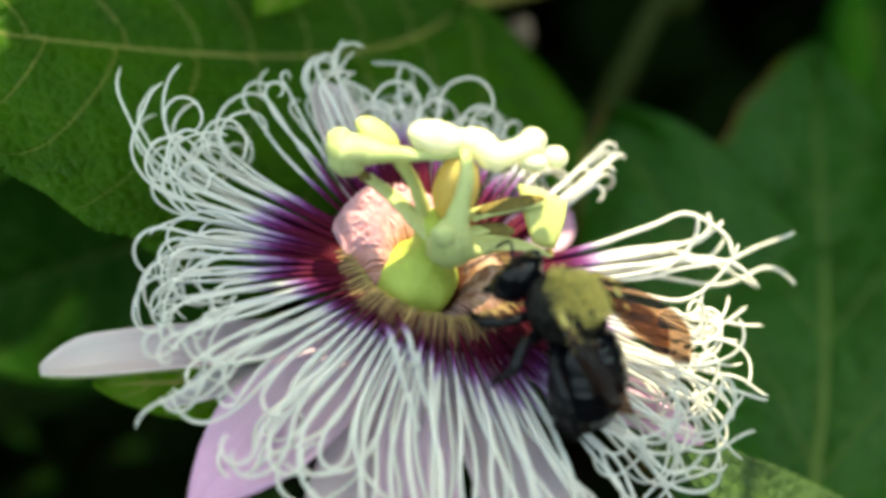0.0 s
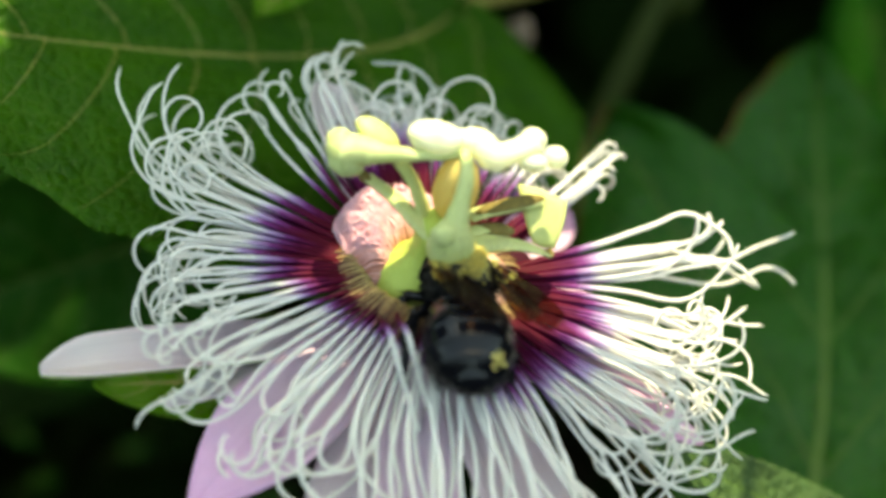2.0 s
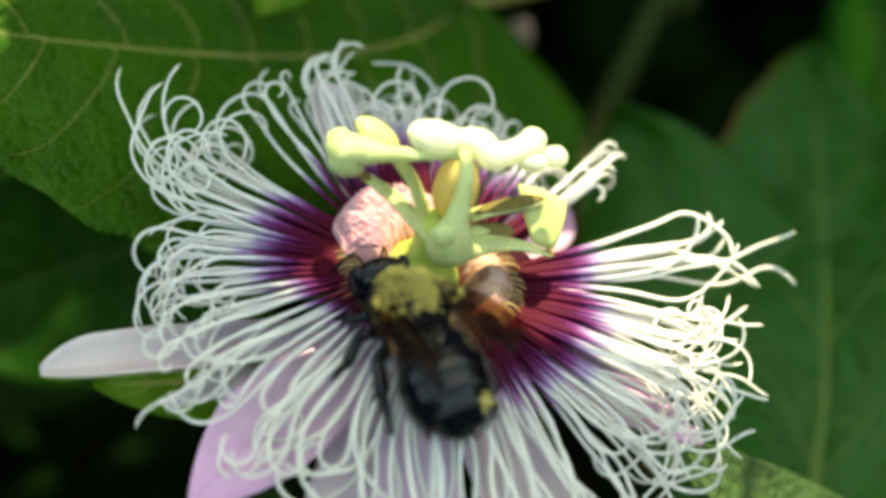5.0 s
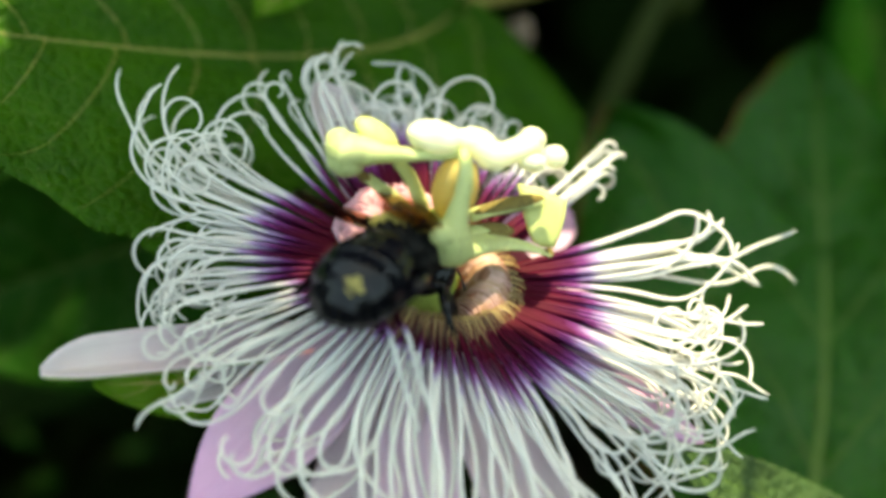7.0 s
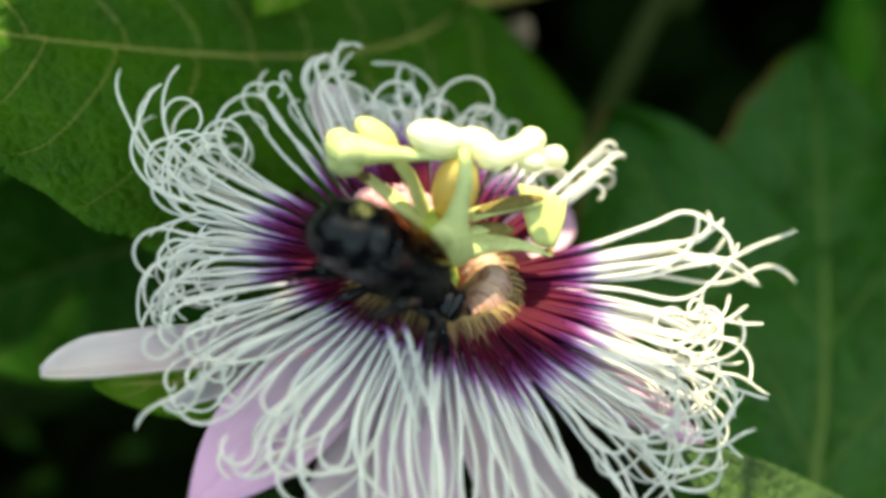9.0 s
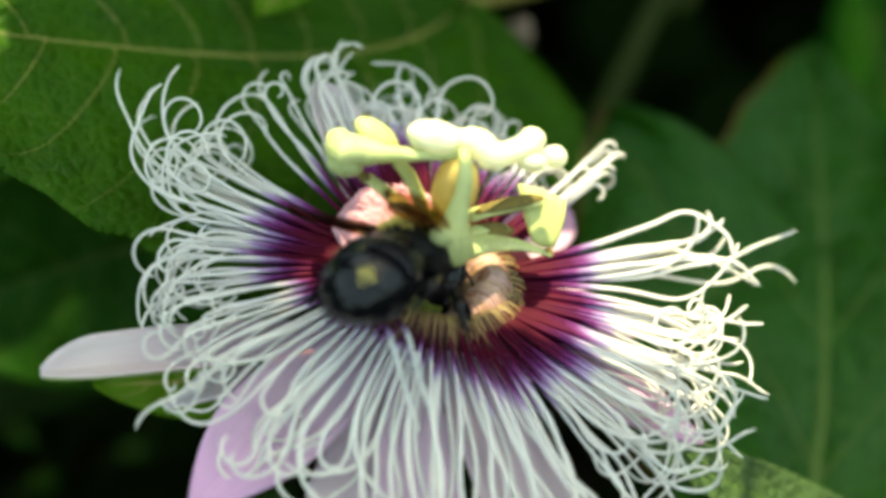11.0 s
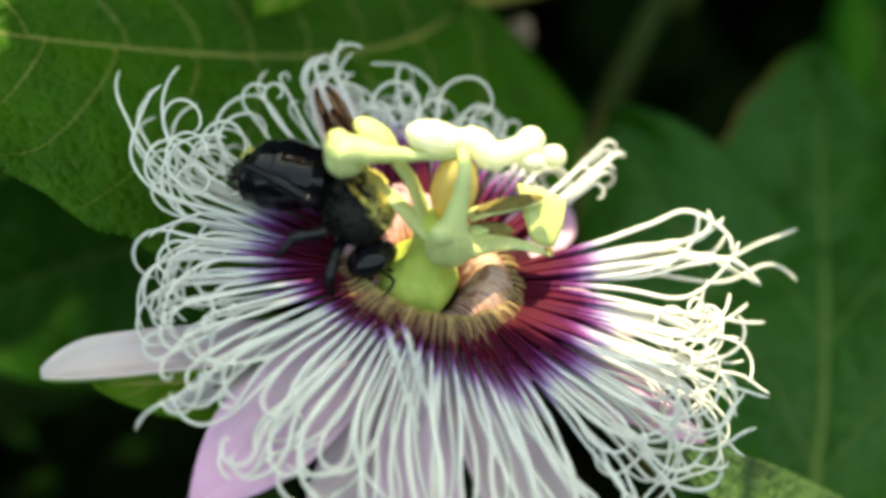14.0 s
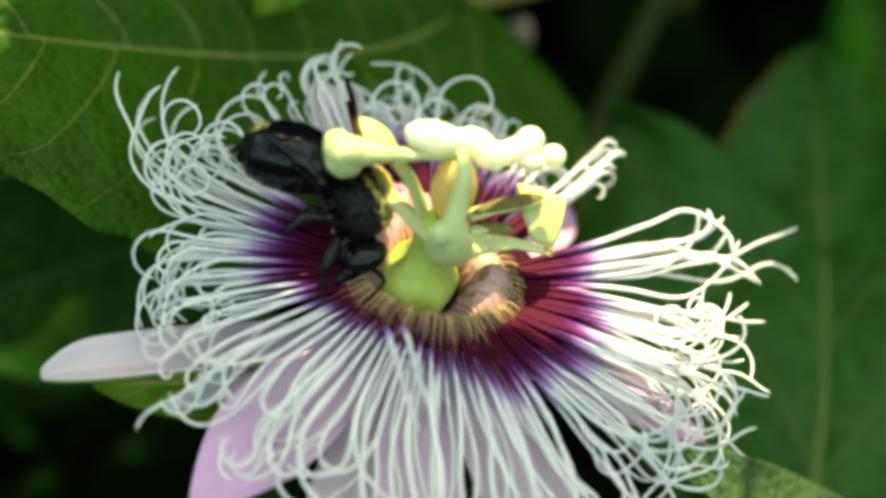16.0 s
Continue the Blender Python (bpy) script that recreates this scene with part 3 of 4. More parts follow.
def tepal(name, az, length, width, rise, bend, roll, mat, seed, label="", root=-3.2):
    """One petal: az around the flower, rise and bend in degrees, roll of its edges."""
    bm = bmesh.new()
    al, ac = bm.verts.layers.float.new("along"), bm.verts.layers.float.new("across")
    a = radians(az)
    out, side = Vector((math.cos(a), math.sin(a), 0)), Vector((-math.sin(a), math.cos(a), 0))
    n = 60
    mid, p = [], Vector((5.0, 0, root))
    for i in range(n + 1):
        mid.append(p.copy())
        e = radians(rise + bend * (i / n))
        p = p + Vector((math.cos(e), 0, math.sin(e))) * (length / n)

    def f(u, v):
        s = u * n
        k = min(int(s), n - 1)
        c = mid[k].lerp(mid[k + 1], s - k)
        e = radians(rise + bend * u)
        taper = max(0, (u - 0.82) / 0.18) ** 2.4 * 0.75 if roll >= 0.5 else max(0, (u - 0.55) / 0.45) ** 2.2 * 0.96
        w = 0.5 * width * (0.34 + 0.66 * math.sin(math.pi * min(1.0, u * 0.62 + 0.12)) ** 0.8) * (1 - taper)
        rr = roll * v * v * w + 0.035 * width * noise.noise((u * 4, v * 2.0, seed)) - 0.03 * width * math.exp(-(v / 0.16) ** 2)
        q = c + Vector((-math.sin(e), 0, math.cos(e))) * rr
        lat = v * w * (1 - 0.25 * abs(roll) * abs(v))
        return (out * q.x + side * lat + Vector((0, 0, q.z))) * MM

    sheet(bm, f, 40, 16, 0.0006, al, ac, back=1)
    return part(name, bm, [mat, SEPAL_BACK if name == "sepal" else mat], flower, label)


for nm, az, ln, wd, rise, bend, roll, seed in (
        ("sepal", 199, 34.5, 7.0, 3, -3, 0.6, 1), ("sepal", 206, 24, 6.0, -14, -8, 0.3, 11), ("petal", 229, 28.0, 12.0, -10, -12, 0.22, 2), ("sepal", 256, 31, 9.5, -14, -28, 0.1, 3),
        ("petal", 272, 33, 9.5, -12, -30, 0.2, 4), ("sepal", 299, 34, 10.0, -8, -20, 0.2, 5), ("petal", 337, 28, 9.0, 2, -7, 0.25, 6),
        ("petal", 14, 24, 9, -8, -8, 0.2, 7), ("petal", 55, 30, 12.0, -6, -8, 0.2, 8), ("sepal", 95, 28, 12.0, 0, -5, 0.2, 9),
        ("sepal", 122, 25, 6.5, 20, 12, 0.5, 10)):
    tepal(nm, az, ln, wd, rise, bend, roll, PETAL if nm == "petal" else SEPAL, seed, "pale pinkish sepal with green underside" if nm == "sepal" else "lilac petal", -8.0 if az == 199 else -3.2)

# cup under the crown, and the stalk
bm = bmesh.new()
PROFILE = [(1.6, -9.0), (3.5, -8.0), (5.5, -6.0), (6.5, -3.8), (7.2, -2.2), (8.6, -1.0), (10.0, -0.6), (10.8, -0.2), (10.8, 0.2), (10.2, 0.9), (9.4, 1.8), (8.6, 2.1), (7.9, 1.6), (7.2, -0.4), (5.5, -1.4), (0.5, -1.6)]


LIP_R = [(0, 1.0), (140, 1.0), (180, 1.0), (205, 0.93), (240, 0.88), (270, 0.88), (310, 0.93), (340, 1.0), (360, 1.0)]
LIP_Z = [(0, 0.0), (165, 0.0), (205, 1.0), (270, 1.2), (310, 0.6), (340, 0.0), (360, 0.0)]
BRIM = [(0, 1.32), (60, 1.25), (90, 1.2), (150, 1.32), (185, 1.2), (215, 1.0), (285, 1.0), (305, 1.14), (330, 1.3), (360, 1.32)]


def lip(r, az, z):
    """A place on the crown's lip, which is narrower and higher at the front."""
    az %= 360
    return polar(r * ease(LIP_R, az), az, z + ease(LIP_Z, az))


def lathe(bm, prof, seg=96, lay=None, wob=0.0):
    rings = []
    for i, (r, z) in enumerate(prof):
        ring = []
        for k in range(seg):
            a = 2 * math.pi * k / seg
            rr = r * (1 + wob * noise.noise((math.cos(a) * 2, math.sin(a) * 2, z * 0.3)))
            w = bm.verts.new((rr * MM * math.cos(a), rr * MM * math.sin(a), z * MM))
            if lay:
                w[lay] = i / (len(prof) - 1)
            ring.append(w)
        rings.append(ring)
    for a, b in zip(rings, rings[1:]):
        for k in range(seg):
            bm.faces.new((a[k], a[(k + 1) % seg], b[(k + 1) % seg], b[k]))
    bm.faces.new(list(reversed(rings[0])))
    bm.faces.new(rings[-1])


lathe(bm, PROFILE)
for v in bm.verts:
    r = math.hypot(v.co.x, v.co.y) / MM
    if r > 6.6 and v.co.z > -0.003:
        az = math.degrees(math.atan2(v.co.y, v.co.x))
        v.co = lip(r * (ease(BRIM, az % 360) if r > 9.9 else 1.0), az, v.co.z / MM)
part("cup", bm, CORONA_BASE, flower, "maroon cup that carries the crown")
bm = bmesh.new()
pts = spline([(0, 0, -0.008), (0.001, 0.004, -0.016), (0.008, 0.028, -0.030), (0.020, 0.085, -0.050)], 24)
tube(bm, pts, [1.5 * MM] * 24, 10)
part("flower_stalk", bm, VEIN, flower, "green flower stalk")

# threads over the crown's rounded lip
rng = random.Random(5)
bm = bmesh.new()
lay = bm.verts.layers.float.new("along")
for k in range(176):
    az = 360 * k / 176 + rng.uniform(-0.5, 0.5)
    h, near = rng.uniform(-0.15, 0.2), 165 < az < 305
    ctrl = [lip(7.3, az, 0.4), lip(7.8, az, 1.9 + h), lip(8.7, az, 2.6 + h), lip(10.2, az, 2.1 + h), lip((12.4 if near else 10.4) + rng.uniform(-0.6, 1.2), az + rng.uniform(-1.5, 1.5), 1.1)]
    tube(bm, spline(ctrl, 12), [(0.095 if near else 0.065) * MM] * 10 + [0.06 * MM, 0.03 * MM], 5, lay=lay)
tagged(part("lip_threads", bm, LIP, flower, "fine olive brown threads over the crown's lip"), kind="stuff")

# the crown of long threads, tuft by tuft
FADE = [(0, 1.0), (190, 1.0), (222, 2.2), (258, 3.0), (276, 1.9), (296, 1.1), (320, 1.0), (360, 1.0)]
CURL_AXIS = Vector((0, -0.75, 0.66)).normalized()


def thread_path(az, lean, length, rise, bend, sweep, curl, start, wave, kink, rng, r0, z0, n=46):
    """A thread leaves the lip at az, then sweeps sideways, waves, and curls over near its tip."""
    p, pts = lip(r0, az, z0), []
    f1, a1 = rng.uniform(0.8, 1.5), rng.uniform(0, 6.28)
    f2, a2 = rng.uniform(2.4, 4.2), rng.uniform(0, 6.28)
    f3, a3 = rng.uniform(0.9, 1.9), rng.uniform(0, 6.28)
    axis = (CURL_AXIS + Vector((rng.uniform(-0.35, 0.35), rng.uniform(-0.25, 0.25), rng.uniform(-0.25, 0.25)))).normalized()
    sharp = rng.uniform(0.9, 1.5)
    for i in range(n):
        s = i / (n - 1)
        pts.append(p.copy())
        g = max(0.0, (s - 0.22) / 0.78)
        tip = max(0.0, (s - start) / (1 - start))
        pit = rise + bend * s ** 1.5 + 0.5 * wave * g * math.sin(6.28 * f3 * g + a3)
        turn = sweep * s ** 1.3 + wave * g * math.sin(6.28 * f1 * g + a1) + kink * g * g * math.sin(6.28 * f2 * g + a2) + curl * tip ** sharp
        yw = az + lean * s
        cp = math.cos(radians(pit))
        d = Vector((cp * math.cos(radians(yw)), cp * math.sin(radians(yw)), math.sin(radians(pit))))
        p = p + Matrix.Rotation(radians(turn), 3, axis) @ d * (length * MM / (n - 1))
    return pts


def thread_mesh(bm, lay, path, origin, az, length, thick=1.0):
    n = len(path)
    fore = min(1.0, max(0.0, (75 - abs(az - 268)) / 25))
    rad = []
    for i in range(n):
        s = i / (n - 1)
        r = 0.29 + (0.08 - 0.19 * fore) * math.exp(-((s - 0.15) / 0.16) ** 2) - 0.13 * s
        rad.append(0.9 * thick * r * MM * (0.45 if i == n - 1 else 1.0))
    tube(bm, [q - origin for q in path], rad, 7, flat=0.8, flat_end=1.0, lay=lay, span=(0.0, length / 31.0 * ease(FADE, az)))


threads = []
rng = random.Random(41)


def tuft(az0, az1, count, length, rise, bend, sweep, curl, start, wave=8, kink=5, stick=0.0, both=False, thick=1.0, mixed=0.3, joined=""):
    """count threads between az0 and az1; neighbours bend alike. stick draws them together, both lets half of them curl the other way."""
    mid = (az0 + az1) / 2
    own = rng.uniform(0, 1)
    bm = bmesh.new() if joined else None
    lay = bm.verts.layers.float.new("along") if joined else None
    for k in range(count):
        az = az0 + (az1 - az0) * (k + 0.5 + rng.uniform(-0.5, 0.5)) / count
        clump = noise.noise((az * 0.35, own * 9, 1.0))
        ln = length * rng.uniform(0.80, 1.08)
        cu = curl * (1 + mixed * (rng.uniform(-1.4, 1.2) + 0.8 * clump))
        if both and rng.random() < 0.45:
            cu = -cu
        path = thread_path(az % 360, stick * (mid - az) + 10 * clump * (1 - stick) + rng.uniform(-3, 3), ln, rise + rng.uniform(-4, 4) + 5 * clump + (2 if k % 2 else -2), bend * rng.uniform(0.75, 1.25),
                           sweep * rng.uniform(0.6, 1.35) + 8 * clump, cu, min(0.92, start + rng.uniform(-0.10, 0.10)), wave * rng.uniform(0.5, 1.4), kink * rng.uniform(0.3, 1.5), rng, 9.4, 1.9 if k % 2 else 1.0)
        if joined:
            thread_mesh(bm, lay, path, Vector((0, 0, 0)), az % 360, ln, thick)
            continue
        tb = bmesh.new()
        thread_mesh(tb, tb.verts.layers.float.new("along"), path, path[0], az % 360, ln, thick)
        threads.append((az % 360, part("thread", tb, FILAMENT, flower, at=Matrix.Translation(path[0]))))
    if joined:
        tagged(part(joined, bm, FILAMENT, flower, "pale threads at the back of the crown"), kind="stuff")


# round from the sunlit side over the back to the front
tuft(332, 362, 32, 28, -2, -4, -2, 130, 0.66, 18, 20, 0.5, True, 1.05, 0.9)
tuft(348, 366, 13, 28, 2, -4, -8, 160, 0.60, 12, 14, 0.65, True, 1.2, 0.9)
tuft(8, 20, 8, 27, 9, 2, 5, 100, 0.74, 6, 12, 0.8, True, 1.5, 0.5)
tuft(8, 18, 4, 34, 8, 0, -9, -40, 0.74, 32, 24, 0.85, thick=1.3)
tuft(38, 47, 8, 21, 17, 6, 4, -170, 0.82, 6, 5, 0.88, False, 1.3)
tuft(52, 74, 12, 27, 10, 12, 0, -380, 0.45, 14, 6, joined="rear_threads")
tuft(74, 92, 11, 26, 18, 14, 0, -320, 0.45, 18, 6, joined="rear_threads")
tuft(92, 114, 26, 28, 18, 12, 2, 380, 0.45, 32, 10, 0.1, True, 1.0, 0.4, joined="rear_threads")
tuft(113, 127, 18, 24, 15, 10, 4, -190, 0.76, 9, 6, 0.5, thick=1.15, mixed=0.6)
tuft(128, 142, 5, 25, 10, 8, -2, -230, 0.78, 12, 6, 0.3, mixed=0.4)
tuft(149, 163, 13, 33, 1, -3, 0, -270, 0.64, 16, 10, 0.2, mixed=0.5)
tuft(161, 173, 12, 33, 1, -3, -6, -230, 0.60, 18, 10, 0.15, mixed=0.5)
tuft(169, 189, 20, 26, 1, -5, 8, 190, 0.58, 14, 8, 0.15, mixed=0.4)
tuft(188, 204, 13, 23, -1, -14, 8, 300, 0.72, 14, 7, 0.15, mixed=0.5)
tuft(204, 225, 12, 25, -8, -26, 6, 220, 0.72, 28, 11, 0.1, True, mixed=0.6)
tuft(225, 262, 17, 28, -18, -36, 2, 170, 0.62, 52, 14, 0.0, True, 1.2, 0.5)
tuft(262, 285, 9, 30, -18, -34, 4, 130, 0.62, 46, 16, 0.1, True, 1.25, 0.6)
tuft(285, 312, 14, 30, -10, -24, 2, 110, 0.64, 34, 28, 0.15, True, 1.15, 0.8)
tuft(312, 336, 23, 30, -7, -8, 0, 130, 0.66, 22, 26, 0.45, True, 1.1, 0.8)

# two long front threads that the bee flicks up into arches
arches = []
for side, low in ((0.0, 0.0), (-1.6, -0.8)):
    ctrl = [Vector((x + side, y + low, z)) * MM for x, y, z in ((-3.8, -8.6, 4), (-1.6, -9.1, 5.4), (0.7, -9.4, 6), (2.3, -10.6, 4.6), (3.4, -12.2, 1.6), (4.7, -14, -2))]
    path = spline(ctrl, 46)
    bm = bmesh.new()
    lay = bm.verts.layers.float.new("along")
    tube(bm, [q - path[0] for q in path], [(0.28 - 0.001 * i) * MM for i in range(46)], 7, lay=lay, span=(0.0, 0.8))
    arches.append(part("thread", bm, FILAMENT, flower, at=Matrix.Translation(path[0])))

# furrowed collar between crown and column: a high pink hump on one side, a tan one on the other
DOME_H = [(0, 4.0), (20, 3.8), (45, 2.8), (90, 4.2), (112, 6.2), (140, 6.3), (160, 5.8), (178, 4.4), (194, 2.2), (210, 0.7), (228, 0.3), (285, 0.3), (302, 1.2), (318, 2.8), (338, 3.8), (360, 4.0)]
DOME_R = [(0, 9.2), (60, 8.8), (100, 10.6), (135, 12.6), (155, 11.8), (172, 9.6), (190, 7.8), (210, 7.0), (285, 7.2), (310, 8.0), (335, 9.0), (360, 9.2)]


def dome_at(az, s):
    """Radius and height: from the lip up over a rounded ridge and down again to the column."""
    h, r1 = ease(DOME_H, az % 360), ease(DOME_R, az % 360)
    r = r1 + (3.0 - r1) * s
    up = ease([(0, 0.05), (0.14, 0.52), (0.32, 0.86), (0.52, 1.0), (0.72, 0.92), (0.88, 0.62), (1.0, 0.15)], s)
    return r, 0.9 * (1 - s) + h * up - 1.2 * s


bm = bmesh.new()
lay = bm.verts.layers.float.new("along")
rows = []
for i in range(23):
    s = i / 22
    ring = []
    for k in range(180):
        az = 2 * k
        r, z = dome_at(az, s)
        w = bm.verts.new(polar(r * (1 + 0.02 * math.sin(az * 0.9)), az, z + 0.6 * noise.noise((math.cos(radians(az)) * 5, math.sin(radians(az)) * 5, s * 4))))
        w[lay] = s
        ring.append(w)
    rows.append(ring)
for a, b in zip(rows, rows[1:]):
    for k in range(180):
        bm.faces.new((a[k], a[(k + 1) % 180], b[(k + 1) % 180], b[k]))
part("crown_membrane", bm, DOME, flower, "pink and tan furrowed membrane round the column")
# fine ridges that run over the collar from the lip inwards
rng = random.Random(8)
bm = bmesh.new()
for k in range(320):
    az = 360 * k / 320 + rng.uniform(-0.4, 0.4)
    if 228 < az < 286:
        continue
    s1 = rng.uniform(0.75, 0.98)
    turn, strand = rng.uniform(-3, 3), []
    for i in range(10):
        s = s1 * i / 9
        r, z = dome_at(az + turn * s, s)
        strand.append(polar(r, az + turn * s, z + 0.06 + 0.12 * noise.noise((k * 1.3, i * 0.8, 2))))
    tube(bm, strand, [0.13 * MM] * 9 + [0.03 * MM], 5)
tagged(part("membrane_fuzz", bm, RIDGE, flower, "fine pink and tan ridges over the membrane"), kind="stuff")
# pale loose hairs combed outwards over the high hump
bm = bmesh.new()
for k in range(1500):
    az = rng.uniform(84, 176)
    s0 = rng.uniform(0.10, 0.70)
    turn = rng.uniform(-5, 5)
    long = rng.uniform(0.05, 0.10)
    strand = []
    for i in range(5):
        r, z = dome_at(az + turn * i / 4, max(0.0, s0 - long * i))
        strand.append(polar(r, az + turn * i / 4, z + 0.05 + (0.40 if s0 < 0.45 else 0.14) * i ** 1.2))
    tube(bm, strand, [w * (1.5 if s0 < 0.4 else 1.0) * MM for w in (0.08, 0.10, 0.10, 0.075, 0.03)], 4)
tagged(part("membrane_hairs", bm, HAIR_PINK, flower, "fine pale pink hairs on the membrane"), kind="stuff")

# column, ovary
bm = bmesh.new()
rings = []
prof = [(4.2, -1.4), (4.7, 0.0), (4.7, 1.4), (3.9, 3.0), (2.6, 4.6), (2.1, 6.2), (2.2, 7.6), (2.7, 8.6), (2.2, 9.6), (1.3, 10.2)]
lathe(bm, prof, 40, wob=0.10)
for v in bm.verts:
    v.co.x += -0.0019 * (1 - v.co.z / 0.010)
part("column", bm, COLUMN, flower, "yellow green swollen flower column")
bm = bmesh.new()
blob(bm, (0.2 * MM, 0.8 * MM, 13.4 * MM), (2.35 * MM, 2.35 * MM, 3.9 * MM), rough=0.03)
part("ovary", bm, OVARY, flower, "yellowish egg-shaped ovary")

# stamens: a strap and an anther each
def stamen(name, ctrl, widths, anther_at, anther_turn, size, mat):
    ob = new(name)
    ob.parent = flower
    ob.empty_display_size = 0.002
    bm = bmesh.new()
    pts = spline([Vector(p) * MM for p in ctrl], 22)
    tube(bm, pts, [MM * (widths[0] + (widths[1] - widths[0]) * i / 21) for i in range(22)], 10, flat=0.38, side_hint=(0, 0, 1))
    part("strap", bm, PISTIL, ob)
    bm = bmesh.new()
    t = Euler([radians(a) for a in anther_turn]).to_matrix()
    c = Vector(anther_at) * MM
    if size[2] < 0.6:
        sheet(bm, lambda u, v: c + t @ (Vector(((u * 2 - 1) * size[0] * (0.74 + 0.26 * v - 0.10 * v * v) - 0.3 * size[0] * v, v * size[1] * (1 - 0.25 * (u - 0.4) ** 2), 0.5 * (u - 0.5) ** 2 - 0.3 * v * v)) * MM), 14, 12, 0.0007)
        part("anther", bm, mat, ob)
        return ob
    blob(bm, c, (size[0] * MM, size[1] * MM, size[2] * MM), t, 0.08, seed=size[0])
    part("anther", bm, mat, ob)
    bm = bmesh.new()
    blob(bm, c + t @ Vector((0, 0, -0.45 * size[2] * MM)), (size[0] * 0.93 * MM, size[1] * 0.82 * MM, size[2] * 0.75 * MM), t, 0.22, seed=3 + size[0], scale=2500)
    part("pollen_sac", bm, POLLEN_BROWN, ob)
    return ob


stamen("stamen", [(-0.2, -1.8, 8.4), (-2.7, -0.5, 9.2), (-5.6, 0.9, 10.8), (-8.6, 2.1, 12)], (1.45, 0.75), (-8.9, 2, 12), (20, 20, -30), (0.8, 0.5, 0.7), POLLEN_BROWN)
stamen("stamen", [(-1.7, 0, 8.6), (-3, 1.2, 11), (-4.5, 1.4, 13.5), (-6.1, 1, 15.5)], (1.0, 0.7), (-8.4, 3.2, 16.6), (10, 20, -15), (2.5, 1.5, 0.9), ANTHER)
stamen("stamen", [(2.5, 1.3, 9.6), (4.6, 2, 10.4), (7.2, 3, 10.9), (9.7, 4.1, 11.2)], (0.9, 1.0), (10.4, 2.9, 9.6), (46, 0, -14), (3.0, 2.8, 0.5), ANTHER)
stamen("stamen", [(2.3, -1.9, 8.4), (5.4, -0.5, 8.2), (8.5, 0.2, 7.8), (11.7, 0.2, 7.2)], (1.7, 0.45), (11.5, 0.3, 7.2), (25, -12, 8), (0.7, 0.4, 0.4), POLLEN_BROWN)
stamen("stamen", [(2.8, 1.6, 9.9), (6, 2.7, 10.9), (9.3, 3.9, 11.5)], (0.7, 0.7), (6.5, 2.7, 10.8), (18, -10, 20), (3.9, 0.9, 0.8), POLLEN_BROWN)
stamen("stamen", [(2.6, 0.2, 8.6), (4.7, 1.2, 8.6), (6.9, 1.7, 8.6)], (0.9, 0.5), (5.2, 1.3, 8.3), (20, 0, 10), (2.4, 0.9, 0.7), POLLEN_BROWN)


def style(ctrl, rads, knobs, label, mat=STIGMA_SUNLIT):
    ob = new("style")
    ob.parent = flower
    ob.empty_display_size = 0.002
    tagged(ob, label)
    bm = bmesh.new()
    n = 26
    pts = spline([Vector(p) * MM for p in ctrl], n)
    keys = [(i / (len(rads) - 1), r) for i, r in enumerate(rads)]
    tube(bm, pts, [MM * ease(keys, i / (n - 1)) * (1 + 0.07 * noise.noise(pts[i] * 700)) for i in range(n)], 14, flat=0.86)
    part("style_arm", bm, mat, ob)
    bm = bmesh.new()
    for i, (c, r) in enumerate(knobs):
        blob(bm, Vector(c) * MM, tuple(v * MM for v in r), rough=0.10, seed=i * 3.1, scale=500)
    part("stigma", bm, mat, ob)


style([(-0, 1.3, 17.4), (-3.3, 0.4, 17.2), (-7.1, 0.4, 16.6), (-9.8, 1, 15.9), (-11.7, 1.2, 15.3)], (0.55, 0.62, 0.95, 1.7, 2.15), [((-11.9, 1.5, 15.5), (1.5, 2.0, 1.9)), ((-11.1, 0.5, 14.6), (1.9, 1.5, 1.4)), ((-12.1, 1.9, 16.2), (1.2, 1.2, 0.9))],
      "pale green style with a knobbed stigma", PISTIL)
# the next two styles take the cream with sunlight in its colour
style([(-0.5, 2.5, 18.2), (1.4, 2.8, 18), (3.1, 2, 17.4), (5, 2.9, 17.4), (7.3, 4.5, 17.8)], (1.2, 1.6, 1.6, 1.3, 1.35), [((7.2, 4.9, 18), (1.4, 1.2, 1.2)), ((9.7, 3.6, 17.2), (1.25, 1.2, 1.15)), ((7.5, 2.9, 16.6), (1.5, 1.1, 1.0)), ((3.2, 1.4, 16.6), (1.4, 0.9, 0.6))],
      "style with a two-lobed stigma, full sun put into its cream")
style([(0.2, 2, 17.6), (-0.9, 2.4, 18.2), (-2.1, 2.3, 18.5)], (0.9, 1.2, 1.4), [((-2.9, 1.8, 18.5), (2.75, 1.9, 1.5)), ((-4.4, 1.8, 18.4), (1.1, 1.4, 1.3))], "style with a broad stigma, full sun put into its cream")
style([(0.1, 1.2, 17.8), (0.5, -0.9, 17.2), (0.5, -2.3, 15.2), (0.4, -3.2, 13), (0.3, -3.8, 10.8), (0.6, -3.3, 8.8)], (0.55, 0.72, 0.85, 1.25, 2.2, 2.5), [((-1, -5.6, 12.4), (1.25, 0.9, 1.2)), ((1.7, -2.5, 8.5), (2.3, 1.3, 1.1))],
      "pale green style bent down towards the column", PISTIL)


